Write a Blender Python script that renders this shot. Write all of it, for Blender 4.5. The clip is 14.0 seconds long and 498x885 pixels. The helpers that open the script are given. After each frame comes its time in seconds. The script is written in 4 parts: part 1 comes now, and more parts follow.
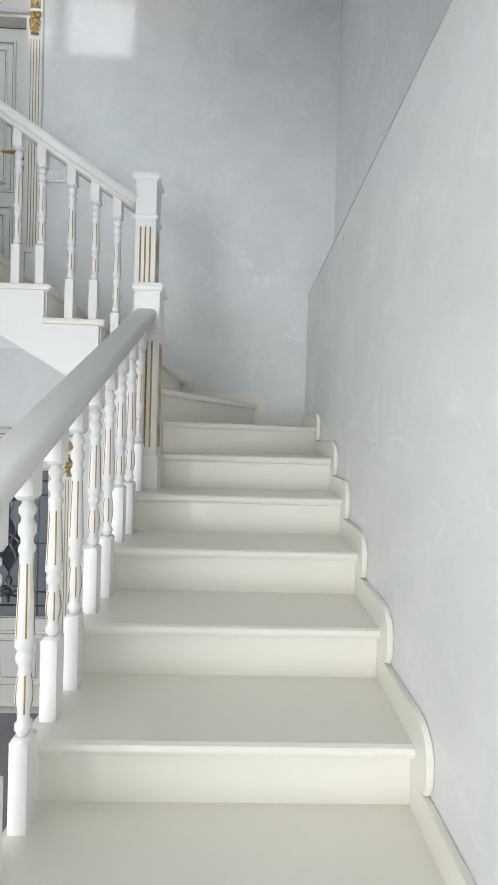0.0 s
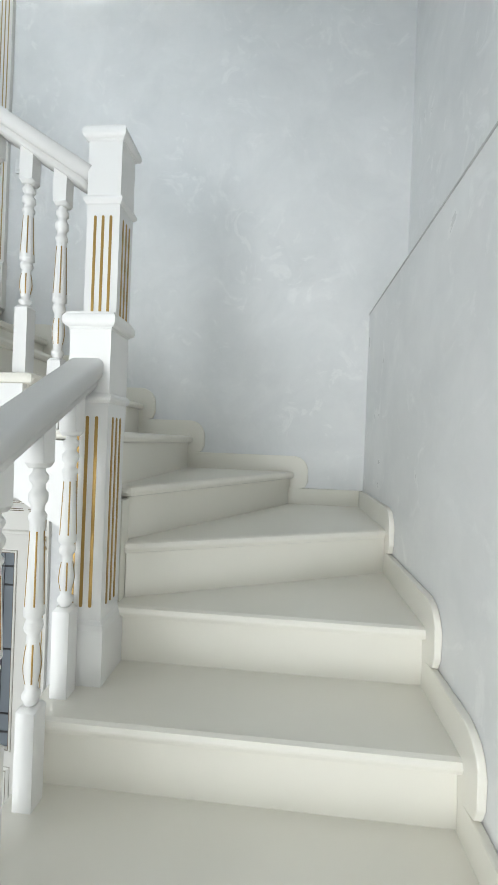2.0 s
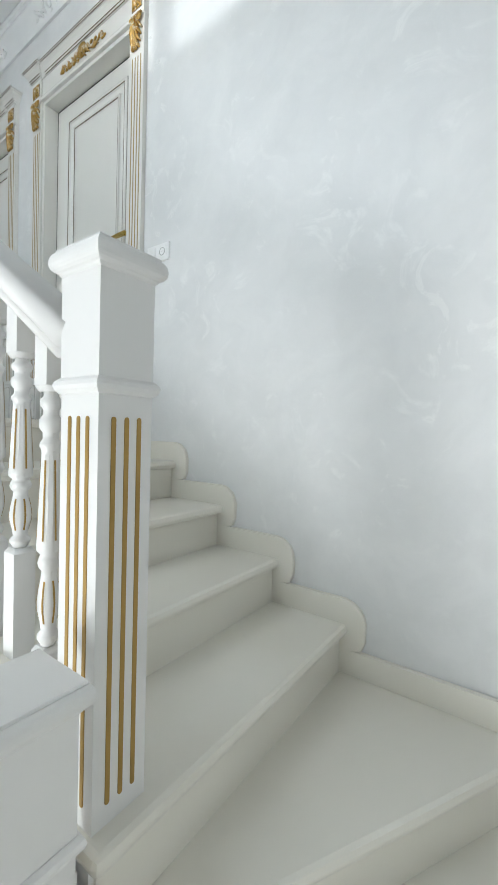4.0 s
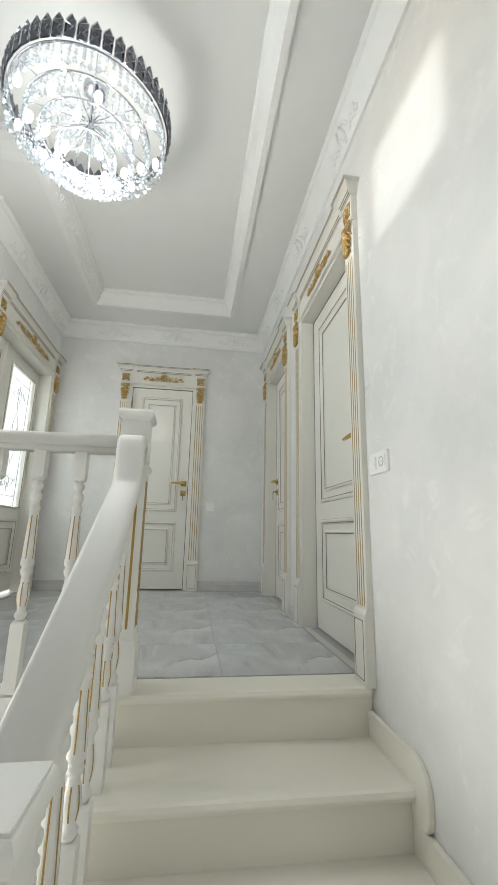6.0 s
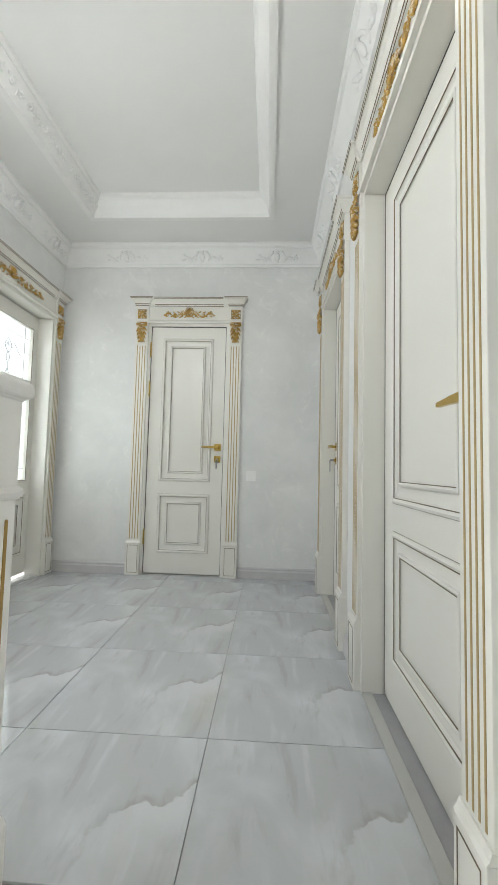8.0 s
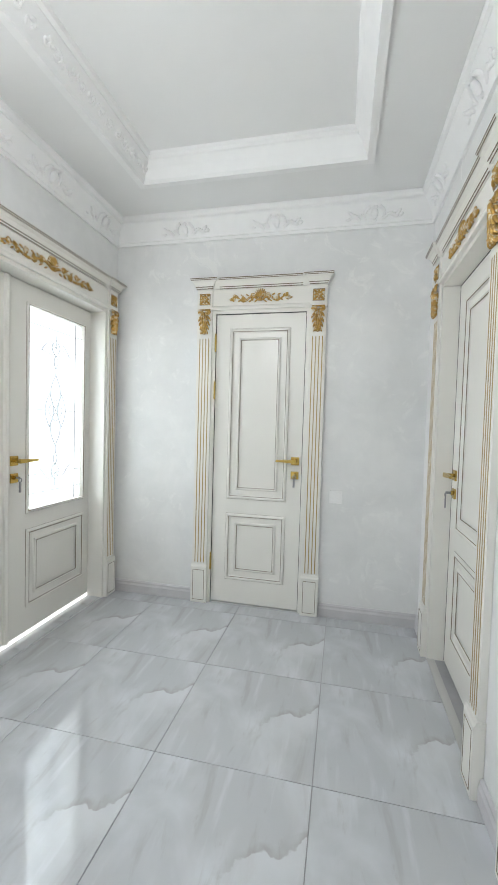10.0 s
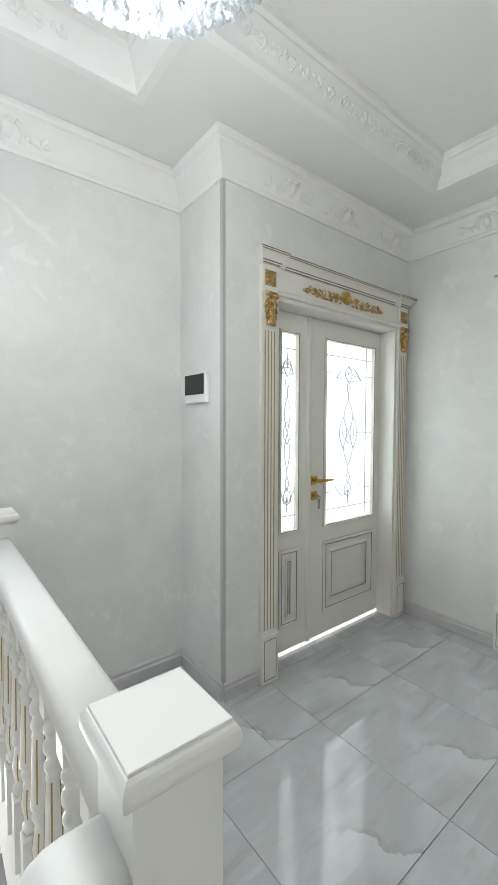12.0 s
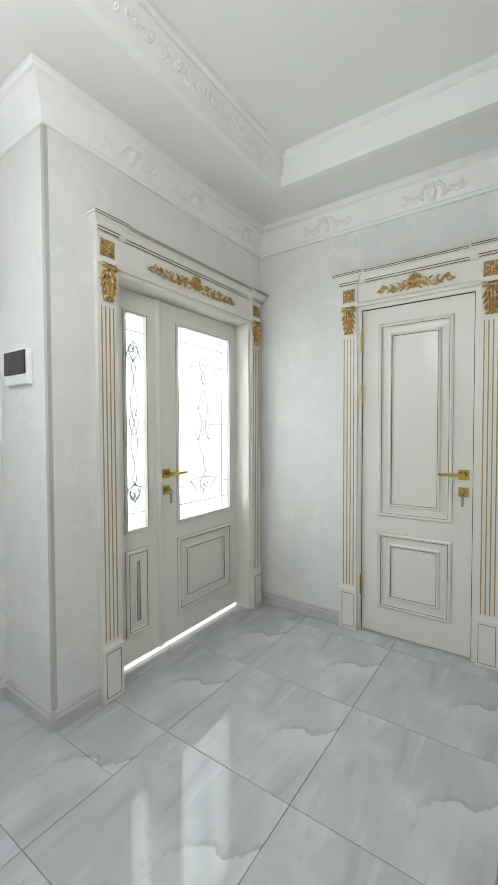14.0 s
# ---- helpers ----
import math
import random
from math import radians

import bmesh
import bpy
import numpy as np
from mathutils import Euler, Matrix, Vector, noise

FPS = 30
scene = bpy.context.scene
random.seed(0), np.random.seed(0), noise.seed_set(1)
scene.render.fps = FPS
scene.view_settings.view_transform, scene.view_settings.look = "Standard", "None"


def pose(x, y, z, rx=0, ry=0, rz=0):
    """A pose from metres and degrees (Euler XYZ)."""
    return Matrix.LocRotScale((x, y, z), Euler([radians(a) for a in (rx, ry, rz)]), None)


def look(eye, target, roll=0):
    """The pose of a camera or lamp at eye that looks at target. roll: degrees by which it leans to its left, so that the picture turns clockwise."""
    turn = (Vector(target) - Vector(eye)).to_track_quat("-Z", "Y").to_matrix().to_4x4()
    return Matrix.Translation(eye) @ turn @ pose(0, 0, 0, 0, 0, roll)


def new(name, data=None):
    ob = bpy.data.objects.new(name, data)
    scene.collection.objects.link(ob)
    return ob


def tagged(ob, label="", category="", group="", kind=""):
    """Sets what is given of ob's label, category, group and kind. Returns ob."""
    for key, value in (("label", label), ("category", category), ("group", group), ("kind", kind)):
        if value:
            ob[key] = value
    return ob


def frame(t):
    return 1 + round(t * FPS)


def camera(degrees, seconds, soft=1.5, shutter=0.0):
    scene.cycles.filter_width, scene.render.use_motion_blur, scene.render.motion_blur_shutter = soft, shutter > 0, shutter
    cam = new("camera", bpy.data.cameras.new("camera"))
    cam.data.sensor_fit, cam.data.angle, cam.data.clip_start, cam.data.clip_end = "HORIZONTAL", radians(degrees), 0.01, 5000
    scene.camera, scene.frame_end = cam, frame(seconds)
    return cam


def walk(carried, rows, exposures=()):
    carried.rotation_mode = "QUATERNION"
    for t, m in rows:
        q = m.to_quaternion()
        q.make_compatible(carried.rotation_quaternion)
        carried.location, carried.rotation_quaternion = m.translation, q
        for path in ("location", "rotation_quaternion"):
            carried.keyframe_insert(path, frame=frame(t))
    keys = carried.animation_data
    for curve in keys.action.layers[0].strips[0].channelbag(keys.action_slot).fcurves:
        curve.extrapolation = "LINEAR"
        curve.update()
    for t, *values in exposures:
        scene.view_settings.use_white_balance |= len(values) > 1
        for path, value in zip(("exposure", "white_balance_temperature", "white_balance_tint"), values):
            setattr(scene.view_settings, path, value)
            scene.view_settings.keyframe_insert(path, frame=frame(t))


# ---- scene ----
cam = camera(62.9, 14.0)
PATH = [
    (0, (-3.217, 0.505, -1.119), (-1.218, 0.46, -1.151), 1.7),
    (0.5, (-3.006, 0.456, -1.033), (-1.006, 0.451, -1.048), 1.9),
    (1, (-2.725, 0.433, -0.932), (-0.725, 0.471, -0.939), 2.1),
    (1.5, (-2.485, 0.51, -0.821), (-0.487, 0.608, -0.822), 2.1),
    (2, (-2.262, 0.441, -0.716), (-0.269, 0.609, -0.722), 2.2),
    (2.2, (-2.164, 0.44, -0.643), (-0.175, 0.646, -0.655), 2.3),
    (4.3, (-1.291, 0.415, 0.071), (0.202, 1.745, 0.057), 1.9),
    (4.5, (-1.232, 0.439, 0.136), (0.159, 1.875, 0.164), 2.2),
    (5, (-1.062, 0.474, 0.263), (-0.073, 2.204, 0.44), 1.4),
    (5.5, (-0.902, 0.495, 0.385), (-0.307, 2.37, 0.741), 1.3),
    (6, (-0.726, 0.496, 0.56), (-0.459, 2.431, 0.992), 1.3),
    (6.5, (-0.616, 0.686, 0.583), (-0.551, 2.643, 0.991), 1.2),
    (7, (-0.519, 0.97, 0.713), (-0.567, 2.944, 1.031), 1.5),
    (7.2, (-0.482, 1.066, 0.731), (-0.552, 3.045, 1.01), 1.5),
    (9.3, (-0.36, 1.783, 1.148), (-0.534, 3.775, 1.11), 1.8),
    (9.5, (-0.384, 1.821, 1.172), (-0.605, 3.808, 1.123), 1.7),
    (10, (-0.508, 1.952, 1.252), (-0.953, 3.9, 1.176), 1.6),
    (10.5, (-0.59, 2.016, 1.341), (-1.37, 3.856, 1.254), 1.4),
    (11, (-0.559, 2.018, 1.346), (-1.698, 3.66, 1.267), 0.8),
    (11.5, (-0.531, 1.983, 1.36), (-1.946, 3.395, 1.279), 0.4),
    (12, (-0.53, 1.964, 1.371), (-2.101, 3.199, 1.286), 0.1),
    (12.5, (-0.537, 1.991, 1.348), (-2.156, 3.162, 1.283), -0.1),
    (13, (-0.529, 2.018, 1.337), (-2.084, 3.274, 1.277), -0.1),
    (13.5, (-0.494, 2.074, 1.326), (-1.884, 3.51, 1.267), -0.2),
    (14, (-0.5, 2.167, 1.281), (-1.644, 3.806, 1.221), -0.2),
]
EXPOSURES = [
    (0, 0.31, 6340, 9), (1, 0.49, 6300, 8), (2, 0.62, 6330, 7), (4.5, 0.86, 6300, 7), (5, 0.81, 6250, 7), (5.5, 0.86, 6850, 7), (6, 0.85, 7050, 7), (6.5, 0.86, 6950, 7), (7, 0.93, 7000, 7),
    (9.5, 1.45, 6580, 10), (10.5, 1.33, 6640, 10), (11.5, 1.07, 6700, 8), (12.5, 0.87, 6800, 8), (13.5, 1.06, 6820, 8), (14, 1.17, 6780, 8),
]
walk(cam, [(t, look(eye, target, roll)) for t, eye, target, roll in PATH], EXPOSURES)

# ---- light ----
R = 0.175                     # riser
GROUND = -3.36                # ground floor level
HALL_N = 4.69                 # end wall of the upper hall
EAST_T, CEIL, CROWN_Z = 0.2, 2.71, 2.533
WX, AX, JY = -2.575, -2.16, 3.085   # west wall, hall door wall, jog between them

world = bpy.data.worlds.new("sky")
scene.world = world
world.use_nodes = True
wn = world.node_tree
sky = wn.nodes.new("ShaderNodeTexSky")
sky.sky_type, sky.sun_disc = "NISHITA", False
SUN_EL, SUN_AZ = 5.5, 3.0     # degrees: height, and turn of the beam from due east
sky.sun_elevation, sky.sun_rotation = radians(SUN_EL), radians(270 + SUN_AZ)
wn.links.new(sky.outputs[0], wn.nodes["Background"].inputs[0])
wn.nodes["Background"].inputs[1].default_value = 0.1


def lamp(name, kind, m, power, colour, size=0.0, size_y=0.0):
    """A light; size is the sun's angle, a bulb's radius or a window's width."""
    data = bpy.data.lights.new(name, kind)
    data.energy, data.color = power, colour
    if kind == "SUN":
        data.angle = size
    elif kind == "POINT":
        data.shadow_soft_size = size
    else:
        data.shape, data.size, data.size_y = "RECTANGLE", size, size_y
    ob = new(name, data)
    ob.matrix_world = m
    return ob


a, e = radians(SUN_AZ), radians(SUN_EL)
lamp("sun", "SUN", look((0, 0, 0), (math.cos(e) * math.cos(a), math.cos(e) * math.sin(a), -math.sin(e))), 0.85, (0.95, 0.97, 1), radians(2.2))
lamp("chandelier_light", "POINT", pose(-1.343, 2.31, 2.19), 13.4, (0.95, 0.975, 1), 0.2)
lamp("hall_daylight", "AREA", look((AX - 0.19, 4.0, 1.33), (0, 4.0, 1.33)), 5.8, (0.92, 0.965, 1), 1.0, 1.25)
# Bluish daylight for the stairwell, set in the added, unseen stair window.
lamp("stair_daylight", "AREA", look((-2.64, 1.675, 2.245), (0, 1.1, -0.6)), 9.5, (0.76, 0.875, 1), 0.82, 0.42)
# Added fill that brightens the lower stairs from an unseen spot at their foot.
lamp("ground_fill", "AREA", look((-5.5, 1.9, -1.7), (-1, 0.6, -1.2)), 120, (0.95, 0.967, 0.98), 2.2, 1.9)


# ---- materials ----
def material(name, colour, rough=0.5, metal=0.0, vary=0.06, scale=6.0, bump=0.05, fine=90.0, coat=0.0, spec=0.5, rough_vary=0.1, random_tint=0.0):
    m = bpy.data.materials.new(name)
    m.use_nodes = True
    nt = m.node_tree
    n, l = nt.nodes, nt.links
    b = n["Principled BSDF"]
    tc = n.new("ShaderNodeTexCoord")
    big = n.new("ShaderNodeTexNoise")
    big.inputs["Scale"].default_value, big.inputs["Detail"].default_value = scale, 6
    l.new(tc.outputs["Object"], big.inputs["Vector"])
    small = n.new("ShaderNodeTexNoise")
    small.inputs["Scale"].default_value, small.inputs["Detail"].default_value = fine, 3
    l.new(tc.outputs["Object"], small.inputs["Vector"])
    ramp = n.new("ShaderNodeMapRange")
    ramp.inputs["To Min"].default_value, ramp.inputs["To Max"].default_value = 1 - vary, 1 + vary
    l.new(big.outputs["Fac"], ramp.inputs["Value"])
    mix = n.new("ShaderNodeVectorMath")
    mix.operation = "SCALE"
    mix.inputs[0].default_value = colour
    l.new(ramp.outputs[0], mix.inputs["Scale"])
    out = mix.outputs[0]
    if random_tint:
        info, mr, sc = n.new("ShaderNodeObjectInfo"), n.new("ShaderNodeMapRange"), n.new("ShaderNodeVectorMath")
        mr.inputs["To Min"].default_value, mr.inputs["To Max"].default_value = 1 - random_tint, 1 + random_tint
        l.new(info.outputs["Random"], mr.inputs["Value"])
        sc.operation = "SCALE"
        l.new(out, sc.inputs[0])
        l.new(mr.outputs[0], sc.inputs["Scale"])
        out = sc.outputs[0]
    l.new(out, b.inputs["Base Color"])
    rr = n.new("ShaderNodeMapRange")
    rr.inputs["To Min"].default_value, rr.inputs["To Max"].default_value = max(0.02, rough - rough_vary), min(1, rough + rough_vary)
    l.new(small.outputs["Fac"], rr.inputs["Value"])
    l.new(rr.outputs[0], b.inputs["Roughness"])
    b.inputs["Metallic"].default_value = metal
    b.inputs["Coat Weight"].default_value = coat
    b.inputs["Specular IOR Level"].default_value = spec
    if bump:
        bp = n.new("ShaderNodeBump")
        bp.inputs["Strength"].default_value, bp.inputs["Distance"].default_value = bump, 0.004
        l.new(small.outputs["Fac"], bp.inputs["Height"])
        l.new(bp.outputs[0], b.inputs["Normal"])
    return m


def plaster_material():
    """Polished decorative plaster: pearly, with trowel patches."""
    m = bpy.data.materials.new("polished plaster")
    m.use_nodes = True
    nt = m.node_tree
    n, l = nt.nodes, nt.links
    b = n["Principled BSDF"]
    tc = n.new("ShaderNodeTexCoord")
    warp = n.new("ShaderNodeTexNoise")
    warp.inputs["Scale"].default_value, warp.inputs["Detail"].default_value = 2.2, 4
    l.new(tc.outputs["Object"], warp.inputs["Vector"])
    add = n.new("ShaderNodeMixRGB")
    add.blend_type, add.inputs[0].default_value = "ADD", 0.55
    l.new(tc.outputs["Object"], add.inputs[1])
    l.new(warp.outputs["Color"], add.inputs[2])
    blot = n.new("ShaderNodeTexNoise")
    blot.inputs["Scale"].default_value, blot.inputs["Detail"].default_value, blot.inputs["Roughness"].default_value = 2.6, 9, 0.62
    l.new(add.outputs[0], blot.inputs["Vector"])
    ramp = n.new("ShaderNodeValToRGB")
    ramp.color_ramp.elements[0].position, ramp.color_ramp.elements[0].color = 0.3, (0.69, 0.695, 0.687, 1)
    ramp.color_ramp.elements[1].position, ramp.color_ramp.elements[1].color = 0.72, (0.80, 0.80, 0.788, 1)
    l.new(blot.outputs["Fac"], ramp.inputs[0])
    fleck = n.new("ShaderNodeTexNoise")
    fleck.inputs["Scale"].default_value, fleck.inputs["Detail"].default_value, fleck.inputs["Roughness"].default_value, fleck.inputs["Distortion"].default_value = 6.0, 8, 0.62, 1.6
    l.new(tc.outputs["Object"], fleck.inputs["Vector"])
    fr = n.new("ShaderNodeValToRGB")
    fr.color_ramp.elements[0].position, fr.color_ramp.elements[1].position = 0.56, 0.66
    l.new(fleck.outputs["Fac"], fr.inputs[0])
    mx = n.new("ShaderNodeMixRGB")
    mx.inputs[2].default_value = (0.88, 0.88, 0.86, 1)
    sc = n.new("ShaderNodeMath")
    sc.operation = "MULTIPLY"
    area = n.new("ShaderNodeMapRange")
    area.inputs["From Min"].default_value, area.inputs["From Max"].default_value, area.inputs["To Min"].default_value, area.inputs["To Max"].default_value = 0.42, 0.66, 0.12, 0.65
    l.new(warp.outputs["Fac"], area.inputs["Value"])
    l.new(area.outputs[0], sc.inputs[1])
    l.new(fr.outputs[0], sc.inputs[0])
    l.new(sc.outputs[0], mx.inputs[0])
    l.new(ramp.outputs[0], mx.inputs[1])
    l.new(mx.outputs[0], b.inputs["Base Color"])
    rr = n.new("ShaderNodeMapRange")
    rr.inputs["To Min"].default_value, rr.inputs["To Max"].default_value = 0.44, 0.1
    l.new(sc.outputs[0], rr.inputs["Value"])
    l.new(rr.outputs[0], b.inputs["Roughness"])
    bp = n.new("ShaderNodeBump")
    bp.inputs["Strength"].default_value, bp.inputs["Distance"].default_value = 0.3, 0.01
    l.new(blot.outputs["Fac"], bp.inputs["Height"])
    l.new(bp.outputs[0], b.inputs["Normal"])
    return m


def marble_material():
    """Glossy grey onyx-look porcelain: every tile bears the same print of soft streaks and one cloud under a brown, scalloped edge."""
    m = bpy.data.materials.new("onyx tile")
    m.use_nodes = True
    nt = m.node_tree
    n, l = nt.nodes, nt.links
    b = n["Principled BSDF"]

    def calc(op, a, c=0.0, d=0.0):
        q = n.new("ShaderNodeMath")
        q.operation = op
        for i, v in enumerate((a, c, d)):
            if isinstance(v, (int, float)):
                q.inputs[i].default_value = v
            else:
                l.new(v, q.inputs[i])
        return q.outputs[0]

    def span(v, lo, hi, out_lo=0.0, out_hi=1.0):
        q = n.new("ShaderNodeMapRange")
        q.interpolation_type = "SMOOTHSTEP"
        q.inputs["From Min"].default_value, q.inputs["From Max"].default_value = lo, hi
        q.inputs["To Min"].default_value, q.inputs["To Max"].default_value = out_lo, out_hi
        l.new(v, q.inputs["Value"])
        return q.outputs[0]

    def noise(vec, scale, detail, rough=0.5, twist=0.0, stretch=(1, 1, 1), turn=0.0):
        mp = n.new("ShaderNodeMapping")
        mp.inputs["Scale"].default_value, mp.inputs["Rotation"].default_value = stretch, (0, 0, radians(turn))
        l.new(vec, mp.inputs[0])
        q = n.new("ShaderNodeTexNoise")
        q.inputs["Scale"].default_value, q.inputs["Detail"].default_value, q.inputs["Roughness"].default_value, q.inputs["Distortion"].default_value = scale, detail, rough, twist
        l.new(mp.outputs[0], q.inputs["Vector"])
        return q.outputs["Fac"]

    def blend(fac, under, over):
        q = n.new("ShaderNodeMixRGB")
        q.inputs[2].default_value = (*over, 1)
        l.new(fac, q.inputs[0])
        if isinstance(under, tuple):
            q.inputs[1].default_value = (*under, 1)
        else:
            l.new(under, q.inputs[1])
        return q.outputs[0]

    tc = n.new("ShaderNodeTexCoord")
    cell = n.new("ShaderNodeVectorMath")
    cell.operation = "MULTIPLY_ADD"
    cell.inputs[1].default_value = (1 / 0.598, 1 / 0.598, 0)
    cell.inputs[2].default_value = (0.567 / 0.598, -2.757 / 0.598, 0)
    l.new(tc.outputs["Object"], cell.inputs[0])
    fract = n.new("ShaderNodeVectorMath")
    fract.operation = "FRACTION"
    l.new(cell.outputs[0], fract.inputs[0])
    uv = fract.outputs[0]
    sep = n.new("ShaderNodeSeparateXYZ")
    l.new(uv, sep.inputs[0])
    u, v = sep.outputs[0], sep.outputs[1]
    # broad drifts and long streaks
    col = blend(span(noise(uv, 1.5, 4, 0.5, 0.5, (1.5, 0.8, 1), 12), 0.42, 0.66), (0.47, 0.485, 0.50), (0.57, 0.595, 0.62))
    streak = noise(uv, 2.4, 5, 0.55, 0.35, (2.6, 0.42, 1), 14)
    col = blend(span(streak, 0.53, 0.7, 0, 0.75), col, (0.385, 0.375, 0.38))
    col = blend(span(streak, 0.43, 0.3, 0, 0.6), col, (0.60, 0.625, 0.65))
    fine = noise(uv, 5.5, 6, 0.6, 0.5, (2.2, 0.6, 1), 10)
    col = blend(span(fine, 0.57, 0.72, 0, 0.4), col, (0.37, 0.35, 0.345))
    # the cloud: bright under a scalloped, brown upper edge
    scallop = noise(uv, 4.4, 4, 0.5, 0.15)
    edge = calc("MULTIPLY_ADD", u, 0.62, 0.06)
    edge = calc("ADD", edge, calc("MULTIPLY_ADD", scallop, 0.34, -0.17))
    d = calc("SUBTRACT", v, edge)
    right = span(u, 0.52, 0.8)
    glow = calc("MULTIPLY", calc("MULTIPLY", span(d, -0.42, -0.03), span(d, 0.012, -0.004)), right)
    col = blend(calc("MULTIPLY", glow, 0.62), col, (0.64, 0.665, 0.685))
    rim = calc("MULTIPLY", calc("MULTIPLY", span(d, -0.006, 0.008), span(d, 0.07, 0.006)), right)
    col = blend(calc("MULTIPLY", rim, calc("MULTIPLY_ADD", fine, 1.1, -0.12)), col, (0.34, 0.315, 0.305))
    l.new(col, b.inputs["Base Color"])
    b.inputs["Roughness"].default_value = 0.035
    b.inputs["Specular IOR Level"].default_value = 0.85
    return m


def gilt_material():
    """Antique gilding on carved wood, rubbed through to the cream lacquer."""
    m = material("rubbed gilding", (0.5, 0.31, 0.09), 0.32, metal=0.85, vary=0.3, scale=50, bump=0.1, fine=160)
    nt = m.node_tree
    n, l = nt.nodes, nt.links
    b = n["Principled BSDF"]
    tc = n.new("ShaderNodeTexCoord")
    worn = n.new("ShaderNodeTexNoise")
    worn.inputs["Scale"].default_value, worn.inputs["Detail"].default_value, worn.inputs["Distortion"].default_value = 55, 3, 0.8
    l.new(tc.outputs["Object"], worn.inputs["Vector"])
    cut = n.new("ShaderNodeMapRange")
    cut.inputs["From Min"].default_value, cut.inputs["From Max"].default_value, cut.inputs["To Max"].default_value = 0.52, 0.62, 0.85
    l.new(worn.outputs["Fac"], cut.inputs["Value"])
    gold = b.inputs["Base Color"].links[0].from_socket
    mx = n.new("ShaderNodeMixRGB")
    mx.inputs[2].default_value = (0.72, 0.66, 0.52, 1)
    l.new(cut.outputs[0], mx.inputs[0])
    l.new(gold, mx.inputs[1])
    l.new(mx.outputs[0], b.inputs["Base Color"])
    metal = n.new("ShaderNodeMapRange")
    metal.inputs["To Min"].default_value, metal.inputs["To Max"].default_value = 0.85, 0.1
    l.new(cut.outputs[0], metal.inputs["Value"])
    l.new(metal.outputs[0], b.inputs["Metallic"])
    return m


def pane_material(name, clear, tint, rough):
    m = bpy.data.materials.new(name)
    m.use_nodes = True
    nt = m.node_tree
    n, l = nt.nodes, nt.links
    b = n["Principled BSDF"]
    b.inputs["Base Color"].default_value, b.inputs["Roughness"].default_value = (*tint, 1), rough
    tr = n.new("ShaderNodeBsdfTransparent")
    tr.inputs[0].default_value = (*tint, 1)
    mx = n.new("ShaderNodeMixShader")
    mx.inputs[0].default_value = 1 - clear
    l.new(tr.outputs[0], mx.inputs[1])
    l.new(b.outputs[0], mx.inputs[2])
    l.new(mx.outputs[0], n["Material Output"].inputs[0])
    return m


def glow_material(name, colour, strength):
    m = bpy.data.materials.new(name)
    m.use_nodes = True
    b = m.node_tree.nodes["Principled BSDF"]
    b.inputs["Base Color"].default_value = (*colour, 1)
    b.inputs["Emission Color"].default_value, b.inputs["Emission Strength"].default_value = (*colour, 1), strength
    return m


PLASTER = plaster_material()
ONYX = marble_material()
CEILING = material("ceiling paint", (0.80, 0.80, 0.79), 0.7, vary=0.02, bump=0.03)
STUCCO = material("stucco", (0.84, 0.84, 0.83), 0.55, vary=0.03, scale=14, bump=0.12, fine=60)
LACQUER = material("door lacquer", (0.76, 0.745, 0.695), 0.33, vary=0.025, scale=4, bump=0.02, fine=140, coat=0.15)
STAIR = material("stair paint", (0.80, 0.773, 0.69), 0.32, vary=0.025, scale=3, bump=0.008, fine=40, coat=0.2, rough_vary=0.04)
RAIL = material("rail paint", (0.79, 0.782, 0.758), 0.42, vary=0.02, scale=5, bump=0.006, fine=50, coat=0.0, rough_vary=0.04)
GOLD = material("gilding", (0.42, 0.265, 0.075), 0.42, metal=0.5, vary=0.2, scale=12, bump=0.04, fine=160)
GILT = gilt_material()
FLUTE = material("rubbed gold flute", (0.42, 0.30, 0.13), 0.42, metal=0.35, vary=0.3, scale=30, bump=0.05)
PATINA = material("patina line", (0.17, 0.125, 0.075), 0.5, vary=0.25, scale=25, bump=0)
BRASS = material("brass", (0.58, 0.41, 0.115), 0.24, metal=1.0, vary=0.08, scale=30, bump=0.02)
SMOKED = material("smoked mirror", (0.16, 0.17, 0.2), 0.08, metal=1.0, vary=0.2, scale=20, bump=0)
STEEL = material("steel", (0.6, 0.6, 0.6), 0.25, metal=1.0, vary=0.05, bump=0)
KEY = material("dull steel", (0.3, 0.3, 0.31), 0.35, metal=0.9, vary=0.1, bump=0.02)
CHROME = material("mirror chrome", (0.55, 0.56, 0.6), 0.08, metal=1.0, vary=0.1, scale=20, bump=0)
SKIRT = material("grey skirting", (0.55, 0.54, 0.55), 0.4, vary=0.12, scale=9, bump=0.04)
BEAD = material("corner bead", (0.47, 0.47, 0.45), 0.4, vary=0.06, bump=0.02)
SILL = material("grey sill", (0.34, 0.34, 0.35), 0.45, vary=0.15, scale=12, bump=0.04)
GROUT = material("grout", (0.33, 0.33, 0.33), 0.8, vary=0.1, bump=0.1)
STONE = material("ground floor stone", (0.24, 0.24, 0.26), 0.2, vary=0.2, scale=3, bump=0.02)
PLASTIC = material("white plastic", (0.85, 0.85, 0.84), 0.3, vary=0.01, bump=0)
# Screen black; also paints the door gaps and the dark behind stained glass.
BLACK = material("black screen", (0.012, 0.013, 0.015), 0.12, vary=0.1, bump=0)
LEAD = material("lead came", (0.1, 0.1, 0.105), 0.4, metal=0.7, vary=0.15, scale=40, bump=0.05)
SOFT_EDGE = pane_material("pale came", 0.38, (0.56, 0.58, 0.59), 0.3)
